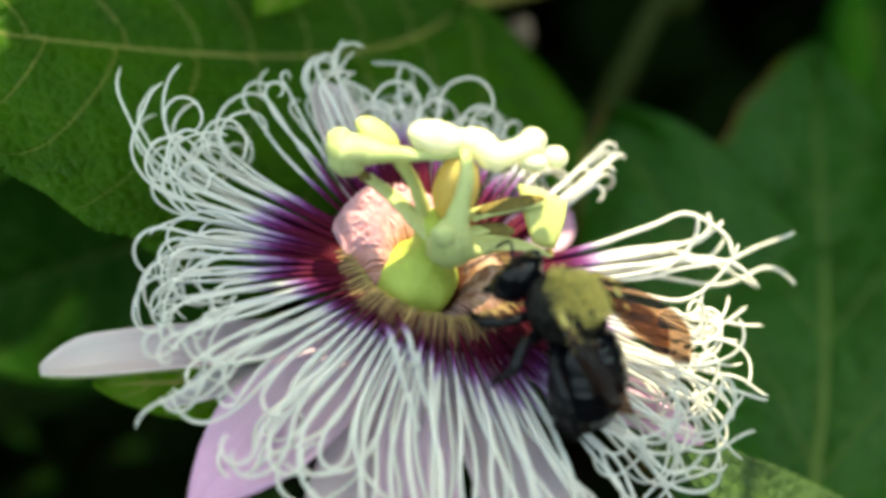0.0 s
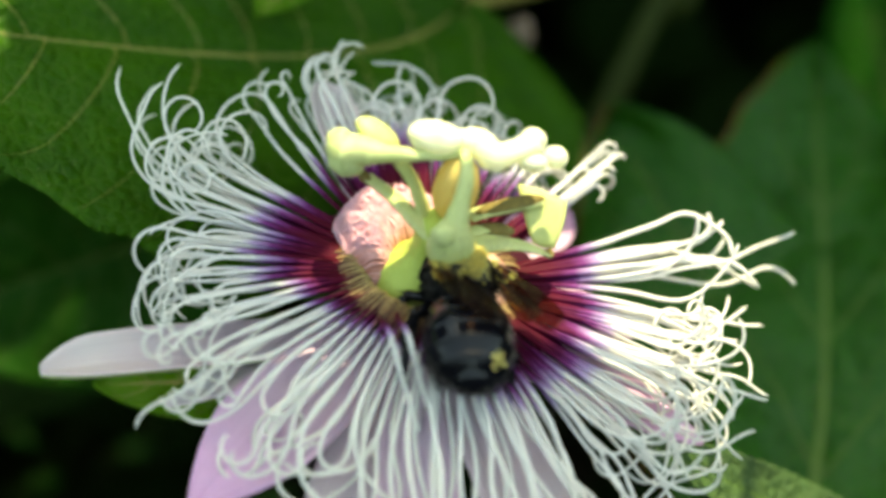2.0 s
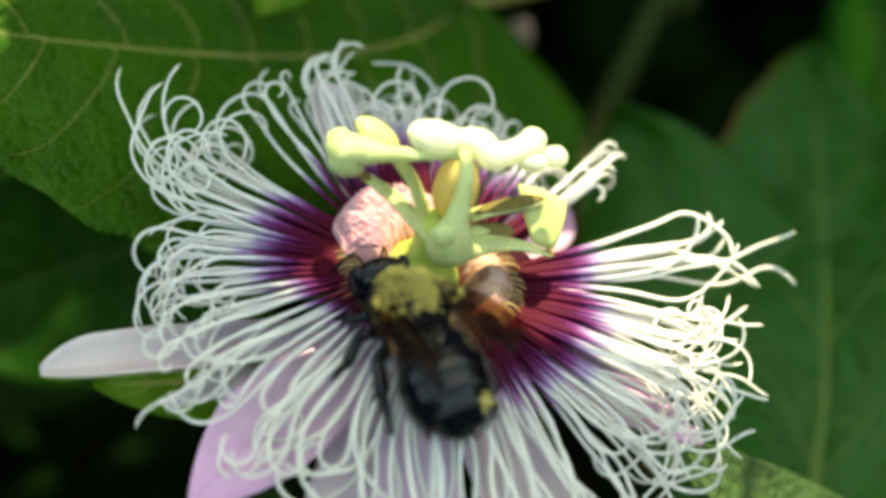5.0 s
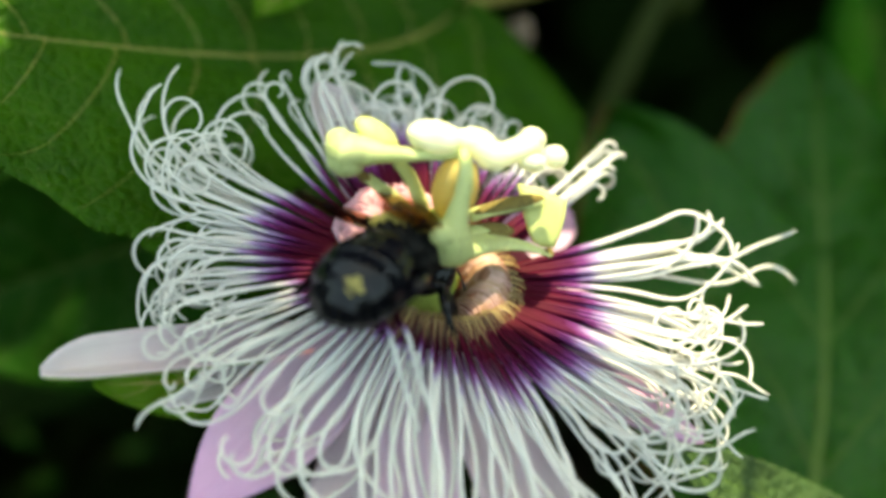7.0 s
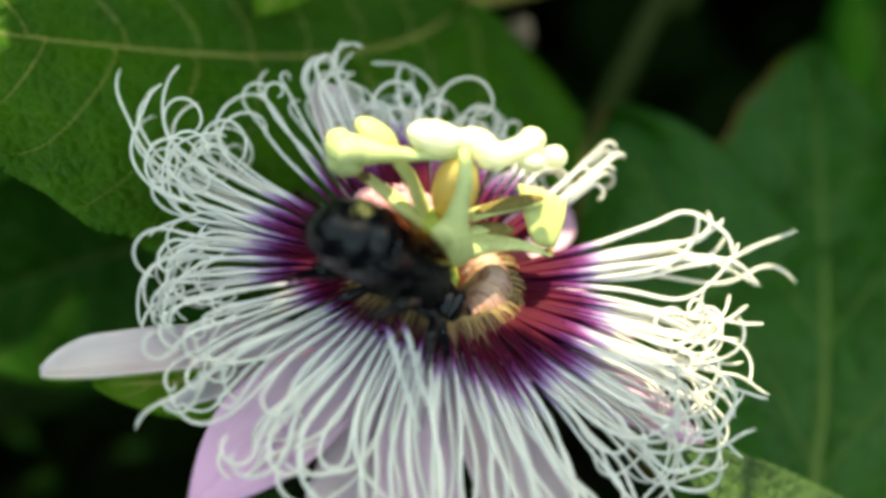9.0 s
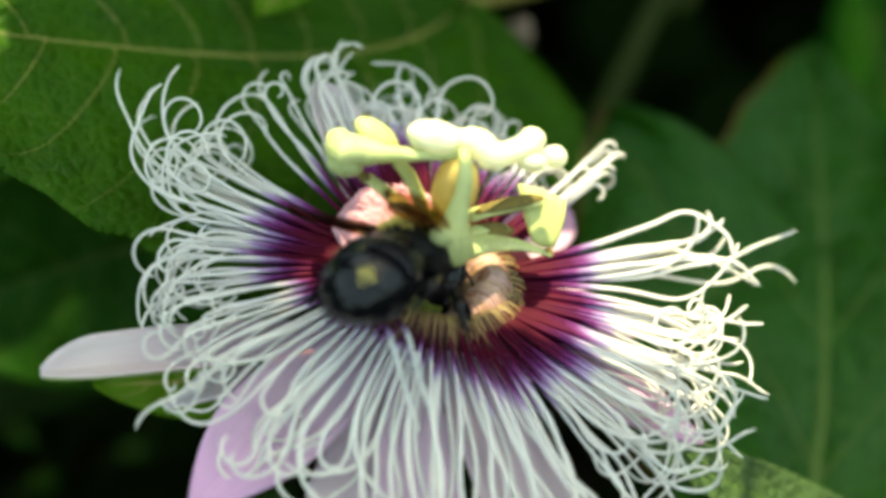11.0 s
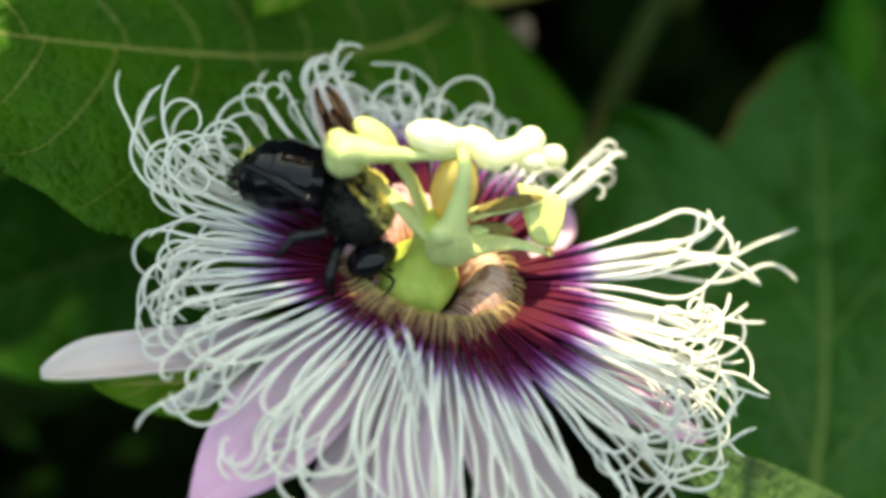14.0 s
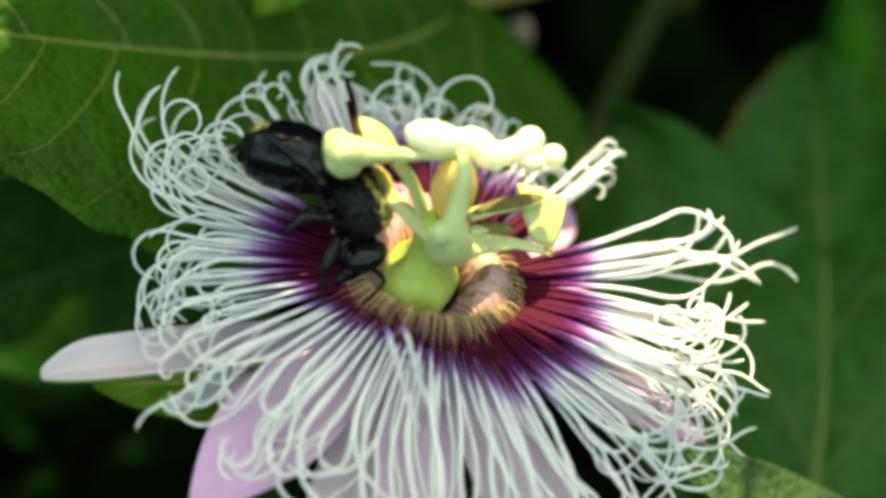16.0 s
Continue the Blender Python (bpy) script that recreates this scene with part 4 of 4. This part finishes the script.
# ---- carpenter bees ----
def carpenter_bee(label, tucked=1.0):
    bee = thing("carpenter_bee", Matrix.Identity(4), label, "bee")
    rng = random.Random(77)
    bm = bmesh.new()
    blob(bm, (0, 0, 0), (3.9 * MM, 3.9 * MM, 3.5 * MM), rough=0.05, seg=40, rings=28, scale=700)
    thorax = part("thorax", bm, THORAX, bee, "black thorax dusted with yellow pollen")
    # fur: dusted above, black round the sides
    for nm, mat, lo, hi, cnt, lab in (("pollen_fur", POLLEN, 0.58, 1.1, 560, "yellow pollen-covered fur"), ("black_fur", FUR_BLACK, -0.75, 0.62, 640, "short black fur")):
        bm = bmesh.new()
        made = 0
        while made < cnt:
            d = Vector((rng.gauss(0, 1), rng.gauss(0, 1), rng.gauss(0, 1))).normalized()
            if not lo < d.z + rng.uniform(-0.15, 0.15) < hi:
                continue
            if nm == "pollen_fur" and noise.noise(d * 2.3 + Vector((4, 1, 2))) < -0.12:
                made += 0.4
                continue
            made += 1
            p = Vector((d.x * 3.9, d.y * 3.9, d.z * 3.5)) * MM
            fl = rng.uniform(0.4, 0.8) if nm == "pollen_fur" else rng.uniform(0.15, 0.4)
            q = p + (d * fl + Vector((-0.35, rng.uniform(-0.2, 0.2), rng.uniform(-0.1, 0.1)))) * MM
            tube(bm, [p * 0.98, (p + q) / 2, q], [0.11 * MM, 0.09 * MM, 0.03 * MM], 4)
        tagged(part(nm, bm, mat, thorax, lab), kind="stuff")
    # head
    bm = bmesh.new()
    blob(bm, (5.3 * MM, 0, -0.9 * MM), (1.9 * MM, 3.1 * MM, 2.7 * MM), rough=0.04)
    blob(bm, (6.5 * MM, 0, -2.5 * MM), (1.1 * MM, 1.5 * MM, 1.3 * MM), rough=0.05)
    head = part("head", bm, CHITIN, bee, "broad black head")
    for sg in (-1, 1):
        bm = bmesh.new()
        blob(bm, (5.6 * MM, sg * 2.55 * MM, -0.7 * MM), (1.2 * MM, 0.8 * MM, 2.0 * MM))
        part("eye", bm, CHITIN, head, "dark compound eye")
        bm = bmesh.new()
        pts = spline([Vector(p) * MM for p in ((6.9, sg * 0.8, -0.4), (8.2, sg * 1.6, 0.5), (8.9, sg * 2.4, -0.4), (9.6, sg * 3.2, -2.2))], 18)
        tube(bm, pts, [0.17 * MM * (1 + 0.2 * math.sin(i * 2.4)) for i in range(18)], 7)
        part("antenna", bm, CHITIN, head)
        bm = bmesh.new()
        pts = spline([Vector(p) * MM for p in ((6.6, sg * 0.9, -3.2), (7.2, sg * 0.9, -4.0), (7.3, sg * 0.2, -4.6))], 8)
        tube(bm, pts, [0.5 * MM, 0.5 * MM, 0.45 * MM, 0.4 * MM, 0.35 * MM, 0.3 * MM, 0.2 * MM, 0.1 * MM], 8)
        part("mandible", bm, CHITIN, head)
    # abdomen of overlapping plates
    pivot = Vector((-3.2, 0, -0.4)) * MM
    abdomen = new("abdomen")
    abdomen.parent = bee
    abdomen.matrix_basis = Matrix.Translation(pivot)
    tagged(abdomen, "glossy black abdomen of overlapping plates")
    SHAPE = [(0.0, 1.8), (0.08, 3.2), (0.22, 4.0), (0.45, 4.75), (0.65, 4.6), (0.82, 3.7), (0.94, 2.1), (1.0, 0.35)]
    edges = [0.0, 0.17, 0.34, 0.51, 0.67, 0.82, 1.0]
    for k in range(6):
        bm = bmesh.new()
        s0, s1 = max(0, edges[k] - 0.02), min(1.0, edges[k + 1] + 0.025)
        rings = []
        for i in range(12):
            t = i / 11
            s = s0 + (s1 - s0) * t
            r = ease(SHAPE, s) * (0.965 + 0.04 * t if k < 5 else 0.955 + 0.02 * t)
            if i == 11 and k < 5:
                r *= 0.965
            ring = []
            for j in range(36):
                a = 2 * math.pi * j / 36
                y, z = r * math.cos(a), r * math.sin(a) * (0.86 if math.sin(a) > 0 else 0.74)
                ring.append(bm.verts.new(Vector((-11.2 * s, y, z - 0.5 * s * s)) * MM))
            rings.append(ring)
        for a, b in zip(rings, rings[1:]):
            for j in range(36):
                bm.faces.new((a[j], b[j], b[(j + 1) % 36], a[(j + 1) % 36]))
        bm.faces.new(rings[0])
        bm.faces.new(list(reversed(rings[-1])))
        part("plate", bm, CHITIN, abdomen)
    bm = bmesh.new()
    for i in range(16):
        a, s = rng.gauss(1.1, 0.13), rng.gauss(0.80, 0.030)
        r = ease(SHAPE, s) * 0.99
        p = Vector((-11.2 * s, -r * math.cos(a), r * math.sin(a) * 0.86 - 0.5 * s * s)) * MM
        blob(bm, p, (rng.uniform(0.10, 0.26) * MM, rng.uniform(0.10, 0.24) * MM, 0.13 * MM), rough=0.3, seg=7, rings=5, seed=i)
    tagged(part("pollen_patch", bm, POLLEN, abdomen, "crumbs of yellow pollen"), kind="stuff")
    bm = bmesh.new()
    for i in range(170):
        s = rng.uniform(0.55, 1.0)
        a = rng.choice((0, math.pi)) + rng.gauss(0, 0.5)
        r = ease(SHAPE, s)
        p = Vector((-11.2 * s, r * math.cos(a), r * math.sin(a) * 0.72 - 0.5 * s * s)) * MM
        q = p + Vector((rng.uniform(-0.9, -0.4), 0.4 * math.cos(a), 0.3 * math.sin(a))) * MM
        tube(bm, [p, q], [0.07 * MM, 0.02 * MM], 3)
    tagged(part("fringe", bm, FUR_BLACK, abdomen, "sparse black fringe"), kind="stuff")
    # wings
    wings = {}
    for nm, ln, wd, x0, y0, z0 in (("forewing", 12.6, 4.2, 0.2, 2.7, 2.2), ("hindwing", 9.0, 3.2, -1.2, 2.9, 1.7)):
        for sg, sd in ((1, "left"), (-1, "right")):
            bm = bmesh.new()
            al = bm.verts.layers.float.new("along")

            def f(u, v):
                w = wd * (0.18 + 0.82 * math.sin(math.pi * min(1, u * 0.66 + 0.06)) ** 0.9) * (1 - max(0, (u - 0.75) / 0.25) ** 3 * 0.9)
                return Vector((-ln * u, sg * (0.5 * w * (v + 0.55) - 0.25 * wd * u), 0.22 * math.sin(5 * v + 3 * u) + 0.3 * u)) * MM

            sheet(bm, f, 22, 10, 0.00006, al)
            wing = part(nm, bm, WING, bee, "smoky amber wing dusted with pollen", at=Matrix.Translation(Vector((x0, sg * y0, z0)) * MM))
            for v0, v1, e in ((-0.97, -0.95, 0.97), (-0.75, -0.2, 0.9), (-0.4, 0.45, 0.8), (0.1, 0.8, 0.6)):
                vb = bmesh.new()
                tube(vb, [f(e * i / 14, v0 + (v1 - v0) * i / 14) + Vector((0, 0, 0.00004)) for i in range(15)], [MM * (0.11 - 0.006 * i) for i in range(15)], 5)
                part("wing_vein", vb, WING_VEIN, wing)
            wings[nm, sd] = wing
    # legs: thigh, shin and foot, with bristles
    for nm, pts_r in (("front_leg", [(2.4, 2.2, -2.6), (3.6, 4.6, -3.6), (5.6, 5.2, -5.4), (7.6, 4.2, -6.2)]),
                      ("middle_leg", [(0.2, 2.6, -3.0), (0.6, 5.6, -3.4), (-0.4, 7.4, -6.0), (0.6, 8.2, -8.4)]),
                      ("hind_leg", [(-1.8, 2.4, -2.8), (-3.4, 5.4, -3.2), (-6.8, 6.6, -5.0), (-10.0, 6.8, -7.6)])):
        for sg in (1, -1):
            bm = bmesh.new()
            c = [Vector((x * (0.5 + 0.5 * tucked), sg * y * tucked, z * (0.3 + 0.7 * tucked))) * MM for x, y, z in pts_r]
            w = 1.25 if nm == "hind_leg" else 1.0
            hair = bmesh.new()
            for a, b, ra, rb in ((c[0], c[1], 0.75, 0.6), (c[1], c[2], 0.55, 0.8), (c[2], c[3], 0.5, 0.25)):
                tube(bm, [a.lerp(b, i / 6) for i in range(7)], [0.84 * MM * w * (ra + (rb - ra) * i / 6) * (0.8 if i in (0, 6) else 1) for i in range(7)], 9)
                for i in range(40):
                    p = a.lerp(b, rng.random())
                    d = Vector((rng.gauss(0, 1), rng.gauss(0, 1), rng.gauss(0, 1))).normalized()
                    tube(hair, [p, p + d * MM * w * (ra + 0.35) + (b - a).normalized() * 0.5 * MM], [0.06 * MM, 0.02 * MM], 3)
            for k in (1, 2):
                blob(bm, c[k], (0.5 * w * MM,) * 3, seg=9, rings=6)
            leg = part(nm, bm, CHITIN, bee, "bristly black leg")
            tagged(part("bristles", hair, FUR_BLACK, leg), kind="stuff")
    return bee, abdomen, wings


bee_a, abdomen_a, wings_a = carpenter_bee("shiny black carpenter bee dusted with yellow pollen, feeding on the flower", 0.82)
bee_b, abdomen_b, wings_b = carpenter_bee("black carpenter bee in flight past the flower", 0.62)


# ---- everything that moves ----
def wing_pose(sd, nm, spread, lift, twist=0):
    """Folded back at spread 0, straight out sideways at 90; lift raises the tip."""
    sg = 1 if sd == "left" else -1
    x0, y0, z0 = (0.2, 2.7, 2.2) if nm == "forewing" else (-1.2, 2.9, 1.7)
    extra = 0 if nm == "forewing" else -6
    turn = Euler((0, 0, radians(-sg * (spread + extra)))).to_matrix() @ Euler((0, radians(lift), 0)).to_matrix() @ Euler((radians(sg * twist), 0, 0)).to_matrix()
    return Matrix.Translation(Vector((x0, sg * y0, z0)) * MM) @ turn.to_4x4()


def stir(az, rows):
    """Swings the thread nearest to az up or down about its root; rows of (seconds, degrees)."""
    ob = min(free, key=lambda e: abs(e[0] - az))
    free.remove(ob)
    a = radians(ob[0])
    axis = Vector((math.sin(a), -math.cos(a), 0))
    root = ob[1].matrix_basis.translation.copy()
    walk(ob[1], [(t, Matrix.Translation(root) @ Matrix.Rotation(radians(d), 4, axis)) for t, d in rows])


free = list(threads)


def motions():
    walk(flower, [(0.0, pose(0, 0, 1, 0, 12.0, 0)), (4.2, pose(0, 0, 1, 0, 12.0, 0)), (6.5, pose(0, 0, 1, 0, 11.7, 0)), (12.0, pose(0, 0, 1, 0, 11.6, 0)),
                  (14.5, pose(0, 0, 1, 0, 11.2, 0)), (16.0, pose(0, 0, 1, 0, 11.1, 0))])
    # two front threads flicked up over the bee, and some at the side pressed down by it
    for ob, lag in zip(arches, (0.0, 0.04)):
        root = ob.matrix_basis.translation.copy()
        axis = Vector((-root.y, root.x, 0)).normalized()
        turn = lambda d, y: Matrix.Translation(root) @ Matrix.Rotation(radians(y), 4, 'Z') @ Matrix.Rotation(radians(d), 4, axis)
        walk(ob, [(0.0, turn(40, -52)), (2.95 + lag, turn(40, -52)), (3.15 + lag, turn(0, 0)), (3.5, turn(0, 0)), (3.75, turn(-4, 8)), (4.2, turn(0, 10)), (5.0, turn(40, -52)), (16.0, turn(40, -52))])
    for az, lo in ((172, -5), (180, -9), (188, -14), (196, -12), (204, -16), (212, -10)):
        stir(az, [(0.0, 0), (4.2, 0), (6.3, lo * 0.6), (9.2, lo * 0.7), (11.9, lo * 0.7), (12.4, lo), (13.0, lo * 0.5), (16.0, lo * 0.3)])
    walk(bee_a, [
        (0.00, pose(0.0134, -0.0108, 1.0078, 14.8, -19.6, 142.0)),
        (0.30, pose(0.0075, -0.0125, 1.0068, 9.2, 4.1, 151.5)),
        (0.60, pose(0.0055, -0.0109, 1.0069, 13.4, -10.6, 150.9)),
        (0.90, pose(0.0022, -0.0064, 1.0066, 25.9, -9.6, 106.4)),
        (1.20, pose(0.0017, -0.0058, 1.0069, 13.3, -0.5, 99.8)),
        (1.50, pose(0.0021, -0.0054, 1.0068, 12.1, -1.9, 95.8)),
        (1.80, pose(0.0027, -0.0046, 1.0059, 11.9, 6.7, 98.5)),
        (2.10, pose(0.0034, -0.0038, 1.0050, 19.0, 14.3, 102.2)),
        (2.40, pose(0.0029, -0.0035, 1.0050, 16.8, 31.2, 112.5)),
        (2.70, pose(0.0032, -0.0039, 1.0050, 22.0, 32.0, 112.5)),
        (3.00, pose(0.0035, -0.0052, 1.0059, 38.4, 28.8, 111.9)),
        (3.20, pose(0.0037, -0.0058, 1.0070, 28.7, 37.7, 123.7)),
        (3.50, pose(0.0039, -0.0051, 1.0070, 34.1, 40.0, 126.1)),
        (4.20, pose(0.0040, -0.0048, 1.0070, 34.4, 39.9, 126.7)),
        (4.80, pose(-0.0002, -0.0105, 1.0073, 10.6, -0.2, 123.9)),
        (5.50, pose(-0.0035, -0.0076, 1.0078, 5.7, 5.1, 93.0)),
        (6.30, pose(-0.0023, -0.0038, 1.0089, -12.6, 46.6, 61.0)),
        (6.80, pose(-0.0024, -0.0038, 1.0089, -19.6, 46.4, 53.9)),
        (7.10, pose(-0.0021, -0.0042, 1.0089, -18.4, 51.5, 49.9)),
        (7.20, pose(-0.0020, -0.0053, 1.0089, -18.5, 53.1, 47.5)),
        (7.40, pose(-0.0019, -0.0056, 1.0080, -23.2, 52.5, 42.2)),
        (7.60, pose(-0.0016, -0.0061, 1.0080, -20.8, 55.3, 33.0)),
        (8.00, pose(-0.0014, -0.0063, 1.0080, -20.7, 55.5, 31.4)),
        (9.20, pose(-0.0014, -0.0062, 1.0080, -19.9, 55.0, 32.8)),
        (11.30, pose(-0.0013, -0.0045, 1.0089, -24.7, 49.1, 52.0)),
        (11.50, pose(-0.0013, -0.0046, 1.0089, -19.1, 48.2, 57.3)),
        (11.70, pose(-0.0027, -0.0053, 1.0097, -2.4, 3.4, 79.4)),
        (11.90, pose(-0.0054, -0.0038, 1.0109, 38.0, -5.0, 85.8)),
        (12.00, pose(-0.0072, -0.0030, 1.0114, 41.1, -3.9, 88.3)),
        (12.10, pose(-0.0100, -0.0004, 1.0119, 40.8, -5.1, 97.5)),
        (12.20, pose(-0.0128, 0.0002, 1.0125, 33.5, -6.1, 105.8)),
        (12.30, pose(-0.0154, 0.0015, 1.0125, 16.5, -10.4, 106.8)),
        (12.40, pose(-0.0160, 0.0026, 1.0124, 11.5, -4.8, 98.2)),
        (12.50, pose(-0.0143, 0.0012, 1.0124, 5.8, -3.5, 90.7)),
        (12.60, pose(-0.0125, 0.0000, 1.0125, -3.7, 8.5, 70.7)),
        (12.70, pose(-0.0118, 0.0010, 1.0125, -10.9, 14.3, 63.9)),
        (12.80, pose(-0.0120, 0.0027, 1.0119, -33.3, 27.3, 48.8)),
        (13.00, pose(-0.0107, 0.0015, 1.0113, -46.1, 39.3, 29.9)),
        (13.20, pose(-0.0077, 0.0024, 1.0106, -46.5, 50.3, 8.8)),
        (13.40, pose(-0.0067, 0.0014, 1.0101, -32.6, 36.0, -36.7)),
        (13.60, pose(-0.0067, 0.0015, 1.0101, -43.2, 41.6, -46.1)),
        (14.00, pose(-0.0072, 0.0012, 1.0101, -47.5, 46.1, -49.4)),
        (14.40, pose(-0.0072, 0.0014, 1.0104, -61.8, 50.5, -60.8)),
        (15.00, pose(-0.0072, 0.0017, 1.0105, -72.4, 50.9, -64.0)),
        (16.00, pose(-0.0071, 0.0015, 1.0106, -73.4, 51.4, -64.3))])
    pivot = (-0.0032, 0, -0.0004)
    walk(abdomen_a, [(t, pose(*pivot, 0, -c, 0)) for t, c in [(0.00, 60), (0.30, 78), (0.60, 59), (0.90, 14), (1.20, 10), (1.50, 11), (1.80, 14), (2.10, 18), (2.40, 13), (2.70, 15), (3.00, 14), (3.20, -12), (3.50, -12), (4.20, -12), (4.80, 20), (5.50, 25), (6.30, 42), (6.80, 44), (7.10, 47), (7.20, 38), (7.40, 6), (7.60, 2), (8.00, 2), (9.20, 3), (11.30, 41), (11.50, 39), (11.70, -6), (11.90, -9), (12.00, 1), (12.10, 6), (12.20, 4), (12.30, -0), (12.40, -6), (12.50, -8), (12.60, -7), (12.70, -4), (12.80, 24), (13.00, 35), (13.20, 47), (13.40, 55), (13.60, 60), (14.00, 58), (14.40, 60), (15.00, 58), (16.00, 58)]])
    walk(bee_b, [
        (0.00, pose(0.3660, 0.1982, 0.9660, 20.4, -7.6, -162.1)),
        (13.90, pose(0.1396, 0.0784, 1.0236, 20.4, -7.6, -162.1)),
        (14.20, pose(0.0551, 0.0171, 1.0299, 21.1, -4.1, -164.3)),
        (14.30, pose(0.0440, 0.0057, 1.0247, 26.3, -6.8, -170.3)),
        (14.40, pose(0.0331, -0.0018, 1.0138, 46.5, -11.2, 176.7)),
        (14.50, pose(0.0232, -0.0027, 1.0175, 50.0, -1.5, 173.8)),
        (14.60, pose(0.0093, -0.0068, 1.0207, 49.5, 27.5, 136.1)),
        (14.70, pose(0.0050, -0.0083, 1.0269, 23.2, 23.5, 112.8)),
        (14.80, pose(-0.0047, -0.0079, 1.0359, 4.3, 18.7, 106.8)),
        (14.90, pose(-0.0269, -0.0135, 1.0399, 12.4, 15.8, 124.9)),
        (15.00, pose(-0.0549, -0.0058, 1.0459, 16.5, -1.3, 154.8)),
        (16.00, pose(-0.2382, 0.1195, 1.0281, 17.8, -9.4, 163))])
    walk(abdomen_b, [(t, pose(*pivot, 0, -c, 0)) for t, c in ((0.0, 40), (13.9, 45), (14.2, 45), (14.3, 53), (14.4, 55), (14.5, 51), (14.6, 33), (14.7, 19), (14.8, 10), (14.9, 8), (16.0, 30))])
    folds = {"left": [(0.0, 2, -24), (0.6, 2, -22), (0.9, -12, -2), (1.3, -18, 0), (2.0, -18, 0), (3.0, -4, 6), (4.2, 6, 8), (6.3, 18, 0), (7.2, 18, 0), (8.0, 34, -6), (9.2, 34, -6), (11.5, 22, 0), (12.0, -6, 2), (12.3, 6, 4), (12.5, 26, 8), (12.8, 8, 2), (13.2, 2, 0), (16.0, 4, 0)],
             "right": [(0.0, 14, -4, 30), (0.6, 14, -4, 30), (0.9, 8, 0), (2.0, 20, 0), (3.0, 4, 12), (4.2, 12, 10), (6.3, 6, 2), (7.2, 6, 2), (8.0, 8, 0), (9.2, 8, 0), (11.5, 4, 4), (12.0, 2, 2), (12.3, -10, 4), (12.5, -22, 8), (12.8, -8, 4), (13.2, 0, 0), (16.0, 0, 0)]}
    for (nm, sd), wing in wings_a.items():
        walk(wing, [(t, wing_pose(sd, nm, *how)) for t, *how in folds[sd]])
    for (nm, sd), wing in wings_b.items():
        rows = [(0.0, wing_pose(sd, nm, 80, 30)), (14.0, wing_pose(sd, nm, 80, 30))]
        rows += [(14.0 + k / 30, wing_pose(sd, nm, 80, 14 if k % 2 else -10)) for k in range(1, 34)]
        rows += [(15.2, wing_pose(sd, nm, 80, 30)), (16.0, wing_pose(sd, nm, 80, 30))]
        walk(wing, rows)


motions()
